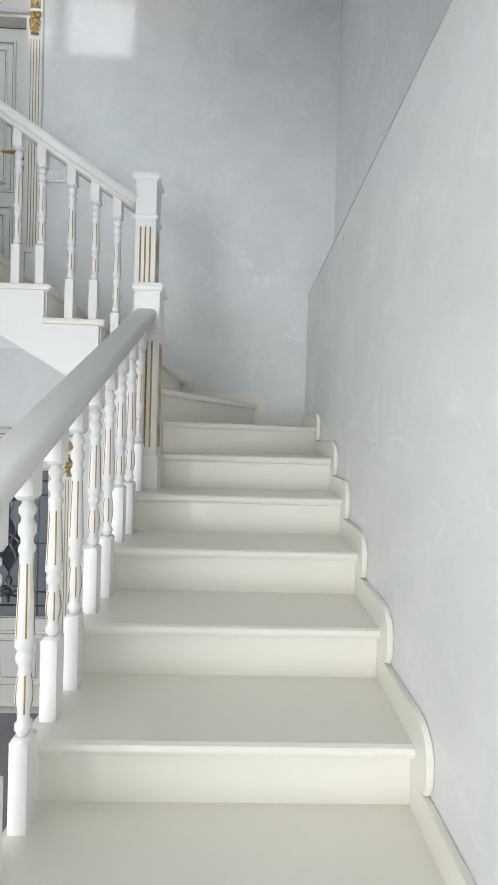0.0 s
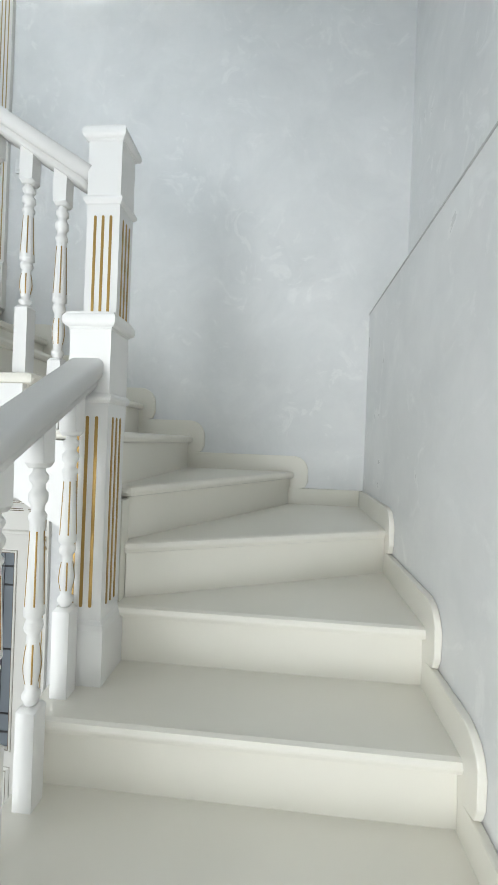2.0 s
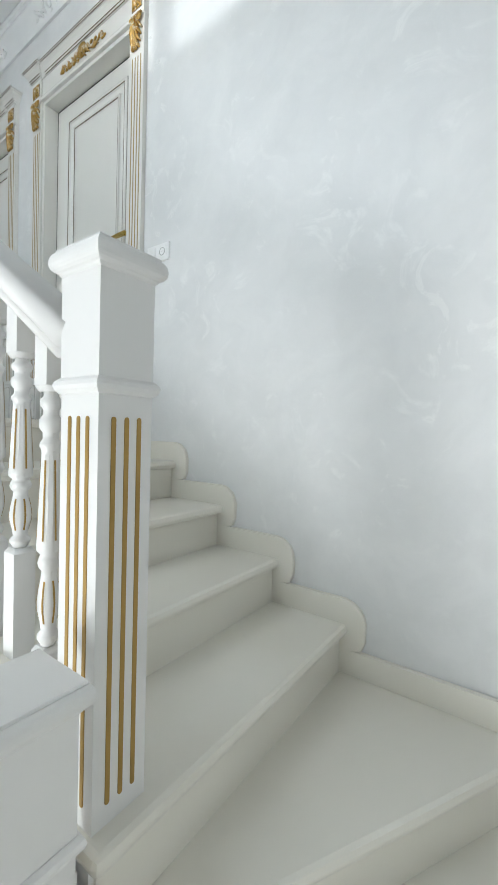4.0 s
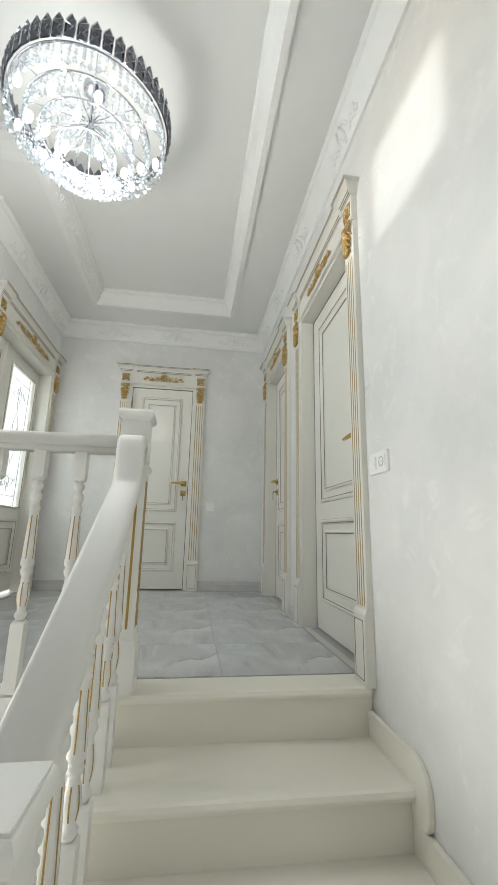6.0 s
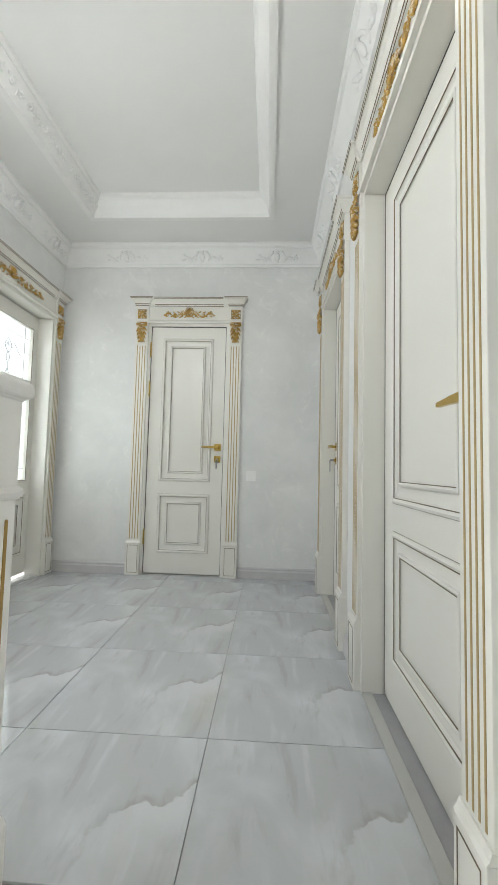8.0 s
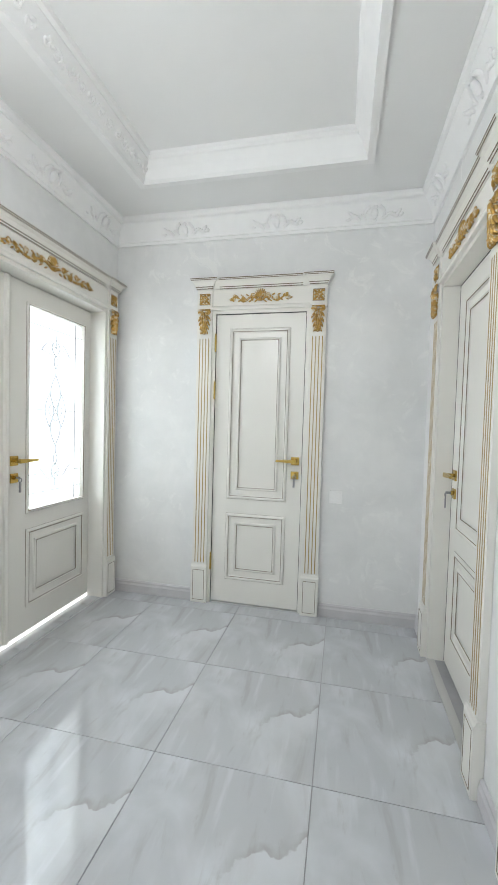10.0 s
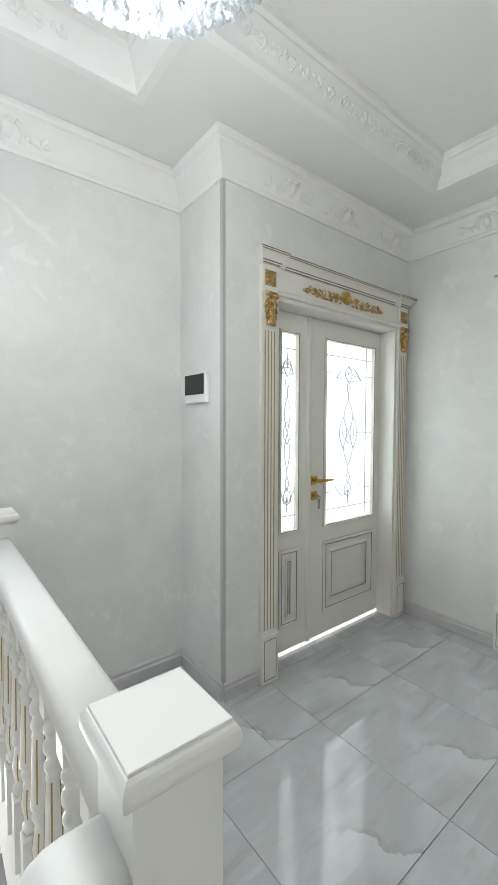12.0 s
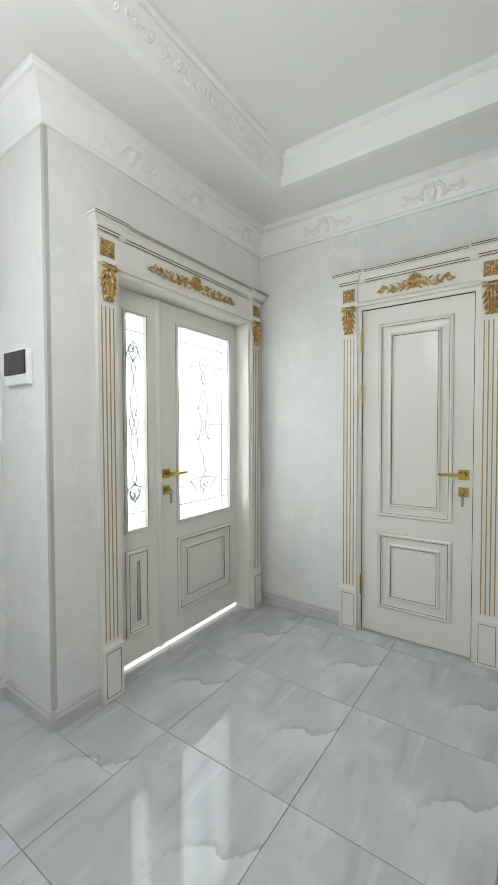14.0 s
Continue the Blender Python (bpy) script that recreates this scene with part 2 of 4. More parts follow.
FROST = pane_material("frosted pane", 0.5, (0.93, 0.96, 0.97), 0.35)
SMOKE = pane_material("grey pane", 0.1, (0.22, 0.245, 0.27), 0.12)
BLUE = pane_material("dark glass", 0.15, (0.045, 0.055, 0.07), 0.1)
CLEAR = pane_material("clear pane", 0.92, (0.97, 0.98, 0.98), 0.03)
CRYSTAL = pane_material("crystal", 0.64, (0.9, 0.93, 0.96), 0.05)
CRYSTAL.node_tree.nodes["Principled BSDF"].inputs["Metallic"].default_value = 0.85
BULB = glow_material("lit bulb", (0.98, 0.985, 1), 2.0)
# Even glow for daylight: door backdrop, added ground pane, strip under the door.
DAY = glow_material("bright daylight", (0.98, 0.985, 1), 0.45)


# ---- mesh helpers ----
def link(name, bm, mat, parent=None, label="", smooth=False):
    me = bpy.data.meshes.new(name)
    bmesh.ops.recalc_face_normals(bm, faces=bm.faces)
    bm.to_mesh(me)
    bm.free()
    me.materials.append(mat)
    if smooth:
        for p in me.polygons:
            p.use_smooth = True
    ob = new(name, me)
    ob.parent = parent
    if label:
        ob["label"] = label
    return ob


def part(name, bm, mat, parent, label="", smooth=False):
    return link(name, bm, mat, parent, label, smooth)


def twin(ob, parent, m=None):
    """Another object on the same mesh."""
    o = new(ob.name.split(".")[0], ob.data)
    o.parent = parent
    o.matrix_basis = m if m is not None else ob.matrix_basis
    if "label" in ob:
        o["label"] = ob["label"]
    return o


def thing(name, m, label, category, group="", kind=""):
    return tagged(empty(name, m), label, category, group, kind)


def empty(name, m=None):
    ob = new(name)
    ob.empty_display_size = 0.1
    ob.matrix_basis = m if m is not None else Matrix()
    return ob


def box(bm, x0, x1, y0, y1, z0, z1, bevel=0.0):
    vs = [bm.verts.new((x, y, z)) for x in (x0, x1) for y in (y0, y1) for z in (z0, z1)]
    quads = ((0, 1, 3, 2), (4, 6, 7, 5), (0, 4, 5, 1), (2, 3, 7, 6), (0, 2, 6, 4), (1, 5, 7, 3))
    fs = [bm.faces.new([vs[i] for i in q]) for q in quads]
    if bevel:
        bmesh.ops.bevel(bm, geom=list({ed for f in fs for ed in f.edges}), offset=bevel, segments=2, affect="EDGES", profile=0.5)
    return bm


def boxed(x0, x1, y0, y1, z0, z1, bevel=0.0):
    return box(bmesh.new(), x0, x1, y0, y1, z0, z1, bevel)


def prism(bm, pts, axis, lo, hi, bevel=0.0):
    """An outline of (u, v), pushed along an axis: x (u=y, v=z), y (u=x, v=z) or z (u=x, v=y)."""
    def at(u, v, w):
        return {"x": (w, u, v), "y": (u, w, v), "z": (u, v, w)}[axis]
    a = [bm.verts.new(at(u, v, lo)) for u, v in pts]
    b = [bm.verts.new(at(u, v, hi)) for u, v in pts]
    fs = [bm.faces.new(a), bm.faces.new(b[::-1])]
    for i in range(len(pts)):
        j = (i + 1) % len(pts)
        fs.append(bm.faces.new((a[i], b[i], b[j], a[j])))
    if bevel:
        bmesh.ops.bevel(bm, geom=list({ed for f in fs for ed in f.edges}), offset=bevel, segments=2, affect="EDGES", profile=0.5)
    return bm


def offset_poly(poly, d):
    """An outline (counter-clockwise) moved inwards by d."""
    out = []
    for i in range(len(poly)):
        p, q, s = Vector(poly[i - 1]), Vector(poly[i]), Vector(poly[(i + 1) % len(poly)])
        u, v = (q - p).normalized(), (s - q).normalized()
        n1, n2 = Vector((-u.y, u.x)), Vector((-v.y, v.x))
        k = d / (1 + n1.dot(n2))
        out.append(q + (n1 + n2) * k)
    return out


def ring_sweep(bm, poly, profile):
    """A profile of (inset, z) swept round an outline."""
    rows = [[bm.verts.new((p.x, p.y, z)) for p in offset_poly(poly, d)] for d, z in profile]
    for r0, r1 in zip(rows, rows[1:]):
        for i in range(len(poly)):
            j = (i + 1) % len(poly)
            bm.faces.new((r0[i], r0[j], r1[j], r1[i]))
    return rows


def lathe(bm, profile, sides=14, centre=(0, 0), z=0.0):
    rows = []
    for r, h in profile:
        rows.append([bm.verts.new((centre[0] + r * math.cos(2 * math.pi * k / sides), centre[1] + r * math.sin(2 * math.pi * k / sides), z + h)) for k in range(sides)])
    for r0, r1 in zip(rows, rows[1:]):
        for i in range(sides):
            j = (i + 1) % sides
            bm.faces.new((r0[i], r0[j], r1[j], r1[i]))
    bm.faces.new(rows[0][::-1])
    bm.faces.new(rows[-1])
    return bm


def square_lathe(bm, profile):
    """A square post: (half width, z) rows."""
    rows = [[bm.verts.new((sx * r, sy * r, h)) for sx, sy in ((-1, -1), (1, -1), (1, 1), (-1, 1))] for r, h in profile]
    for r0, r1 in zip(rows, rows[1:]):
        for i in range(4):
            j = (i + 1) % 4
            bm.faces.new((r0[i], r0[j], r1[j], r1[i]))
    bm.faces.new(rows[0][::-1])
    bm.faces.new(rows[-1])
    return bm


def tube(bm, pts, radius, sides=6, closed=False):
    pts = [Vector(p) for p in pts]
    n, rows = len(pts), []
    radii = radius if isinstance(radius, (list, tuple)) else [radius] * n
    for i, p in enumerate(pts):
        q0 = pts[i - 1] if i or closed else p
        q1 = pts[(i + 1) % n] if i < n - 1 or closed else p
        t = (q1 - q0).normalized()
        up = Vector((0, 1, 0)) if abs(t.y) < 0.9 else Vector((1, 0, 0))
        u = t.cross(up).normalized()
        v = t.cross(u)
        rows.append([bm.verts.new(p + radii[i] * (u * math.cos(2 * math.pi * k / sides) + v * math.sin(2 * math.pi * k / sides))) for k in range(sides)])
    for i in range(n if closed else n - 1):
        r0, r1 = rows[i], rows[(i + 1) % n]
        for k in range(sides):
            j = (k + 1) % sides
            bm.faces.new((r0[k], r0[j], r1[j], r1[k]))
    if not closed:
        bm.faces.new(rows[0][::-1])
        bm.faces.new(rows[-1])
    return bm


def blob(bm, centre, size, turn=0.0, sides=8):
    """A smooth petal in the xz plane, long along its own z, bulging in y."""
    c, s = math.cos(turn), math.sin(turn)
    rows = []
    for lat in (-0.97, -0.7, 0, 0.7, 0.97):
        rr = math.sqrt(1 - lat * lat)
        row = []
        for k in range(sides):
            w = 2 * math.pi * k / sides
            x, y, z = size[0] * rr * math.cos(w), size[1] * rr * math.sin(w), size[2] * lat
            row.append(bm.verts.new((centre[0] + c * x + s * z, centre[1] + y, centre[2] - s * x + c * z)))
        rows.append(row)
    for r0, r1 in zip(rows, rows[1:]):
        for k in range(sides):
            j = (k + 1) % sides
            bm.faces.new((r0[k], r0[j], r1[j], r1[k]))
    bm.faces.new(rows[0][::-1])
    bm.faces.new(rows[-1])


def frame_ring(bm, x0, x1, z0, z1, profile, y):
    """A mitred moulding round a rectangle in the xz plane: rows of (inset, proud of y)."""
    rows = [[bm.verts.new(p) for p in ((x0 + d, y - h, z0 + d), (x1 - d, y - h, z0 + d), (x1 - d, y - h, z1 - d), (x0 + d, y - h, z1 - d))] for d, h in profile]
    for r0, r1 in zip(rows, rows[1:]):
        for i in range(4):
            j = (i + 1) % 4
            bm.faces.new((r0[i], r0[j], r1[j], r1[i]))
    return bm


# ---- structure ----
def wall_with_openings(name, axis, face, back, u0, u1, z0, z1, openings, mat=PLASTER, label=""):
    """A wall between face and back, from u0 to u1 along it; openings: (u0, u1, z0, z1)."""
    bm = bmesh.new()
    us = sorted({u0, u1, *[o[0] for o in openings], *[o[1] for o in openings]})
    lo, hi = sorted((face, back))
    for a, b in zip(us, us[1:]):
        cuts = sorted((o[2], o[3]) for o in openings if o[0] <= a and o[1] >= b)
        z = z0
        for c0, c1 in [*cuts, (z1, z1)]:
            if c0 > z:
                box(bm, *((lo, hi, a, b) if axis == "x" else (a, b, lo, hi)), z, c0)
            z = max(z, c1)
    bmesh.ops.remove_doubles(bm, verts=bm.verts, dist=1e-5)
    seen = {}
    bm.verts.index_update()
    for f in list(bm.faces):
        key = tuple(sorted(v.index for v in f.verts))
        seen.setdefault(key, []).append(f)
    twins = [f for fs in seen.values() if len(fs) > 1 for f in fs]
    if twins:
        bmesh.ops.delete(bm, geom=twins, context="FACES_ONLY")
    return tagged(link(name, bm, mat), label or "polished pale grey plaster wall with trowel marks", "wall", kind="structure")


# door openings: centre along the wall, clear width
DOOR_H = 2.05
DOOR_B, DOOR_C, DOOR_D, DOOR_A = (-1.077, 0.67), (2.65, 0.886), (3.945, 0.794), (3.98, 1.13)
DOOR_E = (2.33, 0.92)


def gap(d, z0=0.0, h=DOOR_H):
    return (d[0] - d[1] / 2, d[0] + d[1] / 2, z0, z0 + h)


TOP = 3.05
wall_with_openings("wall_east", "x", 0, EAST_T, -0.39, HALL_N + 0.2, GROUND - 0.2, TOP, [gap(DOOR_C), gap(DOOR_D), gap(DOOR_E, GROUND)])
wall_with_openings("wall_north", "y", HALL_N, HALL_N + 0.2, -5.8, 0, GROUND - 0.2, TOP, [gap(DOOR_B)])
wall_with_openings("wall_hall_west", "x", AX, AX - 0.2, JY + 0.2, HALL_N, -0.35, TOP, [gap(DOOR_A)])
wall_with_openings("wall_jog", "y", JY, JY + 0.2, WX, AX, -0.35, TOP, [])
WIN = (1.24, 2.12, 2.01, 2.48)
wall_with_openings("wall_stair_west", "x", WX, WX - 0.2, -0.19, JY + 0.2, 0.0, TOP, [WIN])
wall_with_openings("wall_south_low", "y", 0, -0.39, -5.8, 0, GROUND - 0.2, -0.004, [])
wall_with_openings("wall_south_high", "y", -0.19, -0.39, -2.775, 0, -0.004, TOP, [])
wall_with_openings("wall_ground_west", "x", -5.6, -5.8, 0, HALL_N, GROUND - 0.2, 0.2, [(0.4, 2.4, -2.8, -1.0)])
# Unseen glowing pane, added to stop the sun and light the lower stairs.
pane = tagged(link("ground_glow_pane", boxed(-5.72, -5.70, 0.4, 2.4, -2.8, -1.0), DAY), "unseen glowing pane added at the foot of the stairs", "window", kind="structure")
tagged(link("trim", boxed(WX, 0, -0.19, 0.003, -0.004, 0.003, 0.001), BEAD), "thin grey ledge along the stair wall", "ledge", kind="structure")

ROOM = [(WX, -0.19), (0, -0.19), (0, HALL_N), (AX, HALL_N), (AX, JY), (WX, JY)]
bm = bmesh.new()
BORDER, UPPER = 0.42, 2.845
ring_sweep(bm, ROOM, [(-0.1, CEIL), (BORDER, CEIL)])
rows = ring_sweep(bm, ROOM, [(BORDER, CEIL), (BORDER, UPPER)])
ring_sweep(bm, ROOM, [(BORDER - 0.01, UPPER), (BORDER + 0.4, UPPER)])
bm.faces.new([bm.verts.new((p.x, p.y, UPPER)) for p in offset_poly(ROOM, BORDER + 0.4)])
box(bm, -2.9, 0.3, -0.5, HALL_N + 0.3, 2.9, 3.1)
tagged(link("ceiling", bm, CEILING), "white ceiling with a stepped recessed tray", "ceiling", kind="structure")
bm = bmesh.new()
ring_sweep(bm, ROOM, [(0.0, CROWN_Z), (0.014, CROWN_Z), (0.018, 2.55), (0.012, 2.557), (0.026, 2.59), (0.05, 2.632), (0.07, 2.662), (0.07, 2.672), (0.084, 2.677), (0.09, 2.69), (0.09, CEIL - 0.001)])
crown = tagged(link("crown_moulding", bm, STUCCO), "white stucco crown moulding with floral relief", "moulding", kind="structure")
bm = bmesh.new()
ring_sweep(bm, ROOM, [(BORDER - 0.03, CEIL - 0.001), (BORDER - 0.03, CEIL - 0.012), (BORDER + 0.008, CEIL - 0.012), (BORDER + 0.012, CEIL + 0.01), (BORDER + 0.035, CEIL + 0.06), (BORDER + 0.06, CEIL + 0.095),
                      (BORDER + 0.06, CEIL + 0.105), (BORDER + 0.075, CEIL + 0.115), (BORDER + 0.08, UPPER)])
tray = tagged(link("tray_moulding", bm, STUCCO), "white stucco moulding round the ceiling tray with scroll relief", "moulding", kind="structure")

# upper slab, ground floor and the low ceilings
bm = bmesh.new()
box(bm, -5.8, 0, 2.15, HALL_N, -0.33, -0.012)
tagged(link("floor_slab", bm, CEILING), "white slab between the two storeys", "floor", kind="structure")
tagged(link("ceiling_low", boxed(-5.8, -2.775, -0.39, 2.15, 0.0, 0.15), CEILING), "plain white ceiling over the foot of the stairs", "ceiling", kind="structure")
tagged(link("ground", boxed(-60, 60, -60, 60, GROUND - 0.5, GROUND - 0.02), GROUT), "bare ground round the house", "ground", kind="structure")
tagged(link("floor_ground", boxed(-5.6, 0, 0, HALL_N, GROUND - 0.02, GROUND), STONE), "dark grey polished floor of the ground storey", "floor", kind="structure")
bm = bmesh.new()
prism(bm, [(0, -0.50), (-0.02, -0.50), (-0.03, -0.46), (-0.08, -0.38), (-0.09, -0.332), (0, -0.332)], "y", 2.15, HALL_N)
tagged(link("crown_moulding", bm, STUCCO), "white stucco crown moulding of the ground storey", "moulding", kind="structure")

# stair window: unseen, added so panes and wide mullion shape the sun patch
win = tagged(empty("unseen_window", pose(-2.675, 1.68, 2.245)), "unseen small high window with white frame, added to shape the sun patch", "window", kind="structure")
bm = bmesh.new()
for y, w in ((-0.42, 0.02), (0.175, 0.075), (0.42, 0.02)):
    box(bm, -0.03, 0.03, y - w, y + w, -0.234, 0.234)
for z in (-0.22, 0.22):
    box(bm, -0.029, 0.029, -0.438, 0.438, z - 0.014, z + 0.014)
part("window_frame", bm, PLASTIC, win)
pane = part("pane", boxed(-0.003, 0.003, -0.415, 0.415, -0.21, 0.21), CLEAR, win)
pane.visible_shadow = False

# hall floor: grout bed and tiles
tagged(link("hall_floor_bed", boxed(WX, 0, 2.277, HALL_N, -0.012, -0.004), GROUT), "grey grout bed under the hall tiles", "floor", kind="structure")
floor = tagged(empty("floor"), "glossy grey onyx-look porcelain tiles with fine joints", "floor", kind="structure")
TILE, X_LINE, Y_LINE = 0.598, -0.567, 2.757


def tile(x0, x1, y0, y1):
    if x1 - x0 < 0.02 or y1 - y0 < 0.02:
        return
    g = 0.0013
    part("tile", boxed(x0 + g, x1 - g, y0 + g, y1 - g, -0.01, 0.0, 0.0007), ONYX, floor)


for i in range(-4, 2):
    for j in range(-1, 4):
        x0, x1 = X_LINE + i * TILE, X_LINE + (i + 1) * TILE
        y0, y1 = Y_LINE + j * TILE, Y_LINE + (j + 1) * TILE
        x0, x1, y0, y1 = max(x0, WX), min(x1, -0.001), max(y0, 2.278), min(y1, HALL_N)
        if y0 < JY < y1 and x0 < AX:
            tile(x0, x1, y0, JY)
            tile(max(x0, AX), x1, JY, y1)
        else:
            tile(max(x0, AX) if y0 >= JY - 0.006 else x0, x1, y0, y1)


# skirting of the hall
def skirting(x0, y0, x1, y1):
    """Along a wall, which lies to the left of the way from the first point to the second."""
    d = Vector((x1 - x0, y1 - y0))
    bm = bmesh.new()
    prism(bm, [(0, 0.0), (-0.018, 0.0), (-0.018, 0.055), (-0.012, 0.066), (-0.012, 0.078), (-0.004, 0.086), (0, 0.086)], "x", 0, d.length)
    ob = tagged(link("baseboard", bm, SKIRT), "grey moulded plastic baseboard along the plaster wall", "baseboard", kind="structure")
    ob.matrix_basis = Matrix.Translation((x0, y0, 0.0005)) @ Matrix.Rotation(math.atan2(d.y, d.x), 4, "Z")


skirting(-0.629, HALL_N, 0, HALL_N)
skirting(AX, HALL_N, -1.525, HALL_N)
skirting(AX, JY, AX, 3.302)
skirting(WX, JY, AX, JY)
skirting(WX, 2.28, WX, JY)
skirting(0, 3.438, 0, 3.204)
skirting(0, HALL_N, 0, 4.452)
bm = bmesh.new()
box(bm, AX - 0.002, AX + 0.004, JY - 0.004, JY + 0.014, 0.088, CROWN_Z, 0.001)
box(bm, AX - 0.016, AX + 0.006, JY - 0.006, JY, 0.088, CROWN_Z, 0.001)
tagged(link("corner_bead", bm, BEAD), "grey metal corner bead on the wall edge", "trim", kind="structure")

# ---- stairs ----
stair = tagged(empty("staircase"), "cream painted wooden winder staircase with rounded nosings", "staircase", kind="structure")
OUT_Y, OUT_X = 1.06, -1.05         # outer ends of the treads
PIVOT = (-1.03, 0.93)
NOSE_X = {7: -1.08, 8: -1.335, 9: -1.607, 10: -1.889, 11: -2.173, **{k: -2.173 - 0.283 * (k - 11) for k in range(12, 19)}}
NOSE_Y = {0: 2.108, 1: 1.812, 2: 1.523, 3: 1.233, 4: 0.944}
TH = 0.036


def tread(name, outline, k):
    bm = bmesh.new()
    prism(bm, outline, "z", -k * R - TH, -k * R, 0.0155)
    return part(name, bm, STAIR, stair, smooth=False)


def riser(p, q, k, thick=0.018):
    """Under the nosing of step k, from p to q."""
    p, q = Vector(p), Vector(q)
    n = Vector((-(q - p).y, (q - p).x)).normalized()
    bm = bmesh.new()
    prism(bm, [tuple(p), tuple(q), tuple(q + n * thick), tuple(p + n * thick)], "z", -(k + 1) * R - 0.001, -k * R - TH + 0.001)
    part("riser", bm, STAIR, stair)


N = 0.028
for k in range(1, 4):                 # upper flight
    tread("tread", [(OUT_X, NOSE_Y[k]), (-0.002, NOSE_Y[k]), (-0.002, NOSE_Y[k - 1] + N + 0.02), (OUT_X, NOSE_Y[k - 1] + N + 0.02)], k)
    riser((-0.002, NOSE_Y[k] + N + 0.018), (OUT_X + N, NOSE_Y[k] + N + 0.018), k)
tread("tread", [(OUT_X, NOSE_Y[0]), (-0.002, NOSE_Y[0]), (-0.002, 2.277), (OUT_X, 2.277)], 0)
riser((-0.002, NOSE_Y[0] + N + 0.018), (OUT_X + N, NOSE_Y[0] + N + 0.018), 0)
tread("landing_edge", [(WX, 2.19), (OUT_X - 0.001, 2.19), (OUT_X - 0.001, 2.277), (WX, 2.277)], 0)
tread("tread", [(-1.02, 0.944), (-0.002, 0.944), (-0.002, NOSE_Y[3] + N + 0.02), (-1.02, NOSE_Y[3] + N + 0.02)], 4)
riser((-0.002, 0.944 + N + 0.018), (-1.0, 0.944 + N + 0.018), 4)
G_OUT, F_OUT = 0.364, -0.588
tread("tread", [(PIVOT[0] + 0.03, PIVOT[1] - 0.012), (-0.002, G_OUT), (-0.002, 0.99), (PIVOT[0] + 0.03, 0.99)], 5)
riser((-0.002, G_OUT + 0.05), (PIVOT[0] + 0.06, PIVOT[1] + 0.025), 5)
tread("tread", [(PIVOT[0], PIVOT[1]), (F_OUT, 0.002), (-0.002, 0.002), (-0.002, G_OUT + 0.06), (PIVOT[0] + 0.04, PIVOT[1] + 0.04)], 6)
riser((F_OUT + 0.035, 0.002), (PIVOT[0] + 0.035, PIVOT[1]), 6)
tread("tread", [(NOSE_X[7], 0.002), (F_OUT + 0.05, 0.002), (PIVOT[0] + 0.05, PIVOT[1] + 0.02), (NOSE_X[7], PIVOT[1] + 0.02)], 7)
riser((NOSE_X[7] + N, 0.002), (NOSE_X[7] + N, PIVOT[1] + 0.04), 7, -0.018)
for k in range(8, 19):                # lower flight
    back = NOSE_X[k - 1] + N + 0.02
    tread("tread", [(NOSE_X[k], 0.002), (back, 0.002), (back, OUT_Y), (NOSE_X[k], OUT_Y)], k)
    riser((NOSE_X[k] + N, 0.002), (NOSE_X[k] + N, OUT_Y - 0.018), k, -0.018)

part("newel_block", boxed(-1.05, -0.995, 0.925, 1.0, -1.52, -5 * R - TH - 0.002), STAIR, stair)

# outer strings: stepped on top, straight below
S = 0.021
pts = [(NOSE_Y[0] + 0.08, -TH)]
for k in range(0, 4):
    pts += [(NOSE_Y[k] + N + 0.006, -k * R - TH), (NOSE_Y[k] + N + 0.006, -(k + 1) * R - TH)]
pts += [(0.99, -4 * R - TH), (0.99, -1.09), (NOSE_Y[0] + 0.08, -0.385)]
bm = bmesh.new()
prism(bm, pts, "x", OUT_X + N - S, OUT_X + N)
part("outer_string", bm, RAIL, stair)
pts = [(-1.035, -7 * R - TH)]
for k in range(7, 19):
    x = NOSE_X[k] + N + 0.006
    pts += [(x, -k * R - TH), (x, max(GROUND, -(k + 1) * R - TH))]
pts += [(NOSE_X[18] + N - 0.0, GROUND)] if pts[-1][1] > GROUND else []
pts += [(-3.85, GROUND), (-1.035, -1.54)]
bm = bmesh.new()
prism(bm, pts, "y", OUT_Y - 0.016 - S, OUT_Y - 0.016)
part("outer_string", bm, RAIL, stair)
bm = bmesh.new()
prism(bm, [(0.97, -1.105), (2.19, -0.385), (2.19, -0.35), (0.97, -1.06)], "x", OUT_X + N, -0.001)
prism(bm, [(-3.85, GROUND), (-1.035, -1.54), (-1.035, -1.49), (-3.95, GROUND)], "y", 0.001, OUT_Y - 0.016 - S)
box(bm, -1.035, -0.001, 0.001, 0.99, -1.55, -1.45)
part("soffit", bm, CEILING, stair)


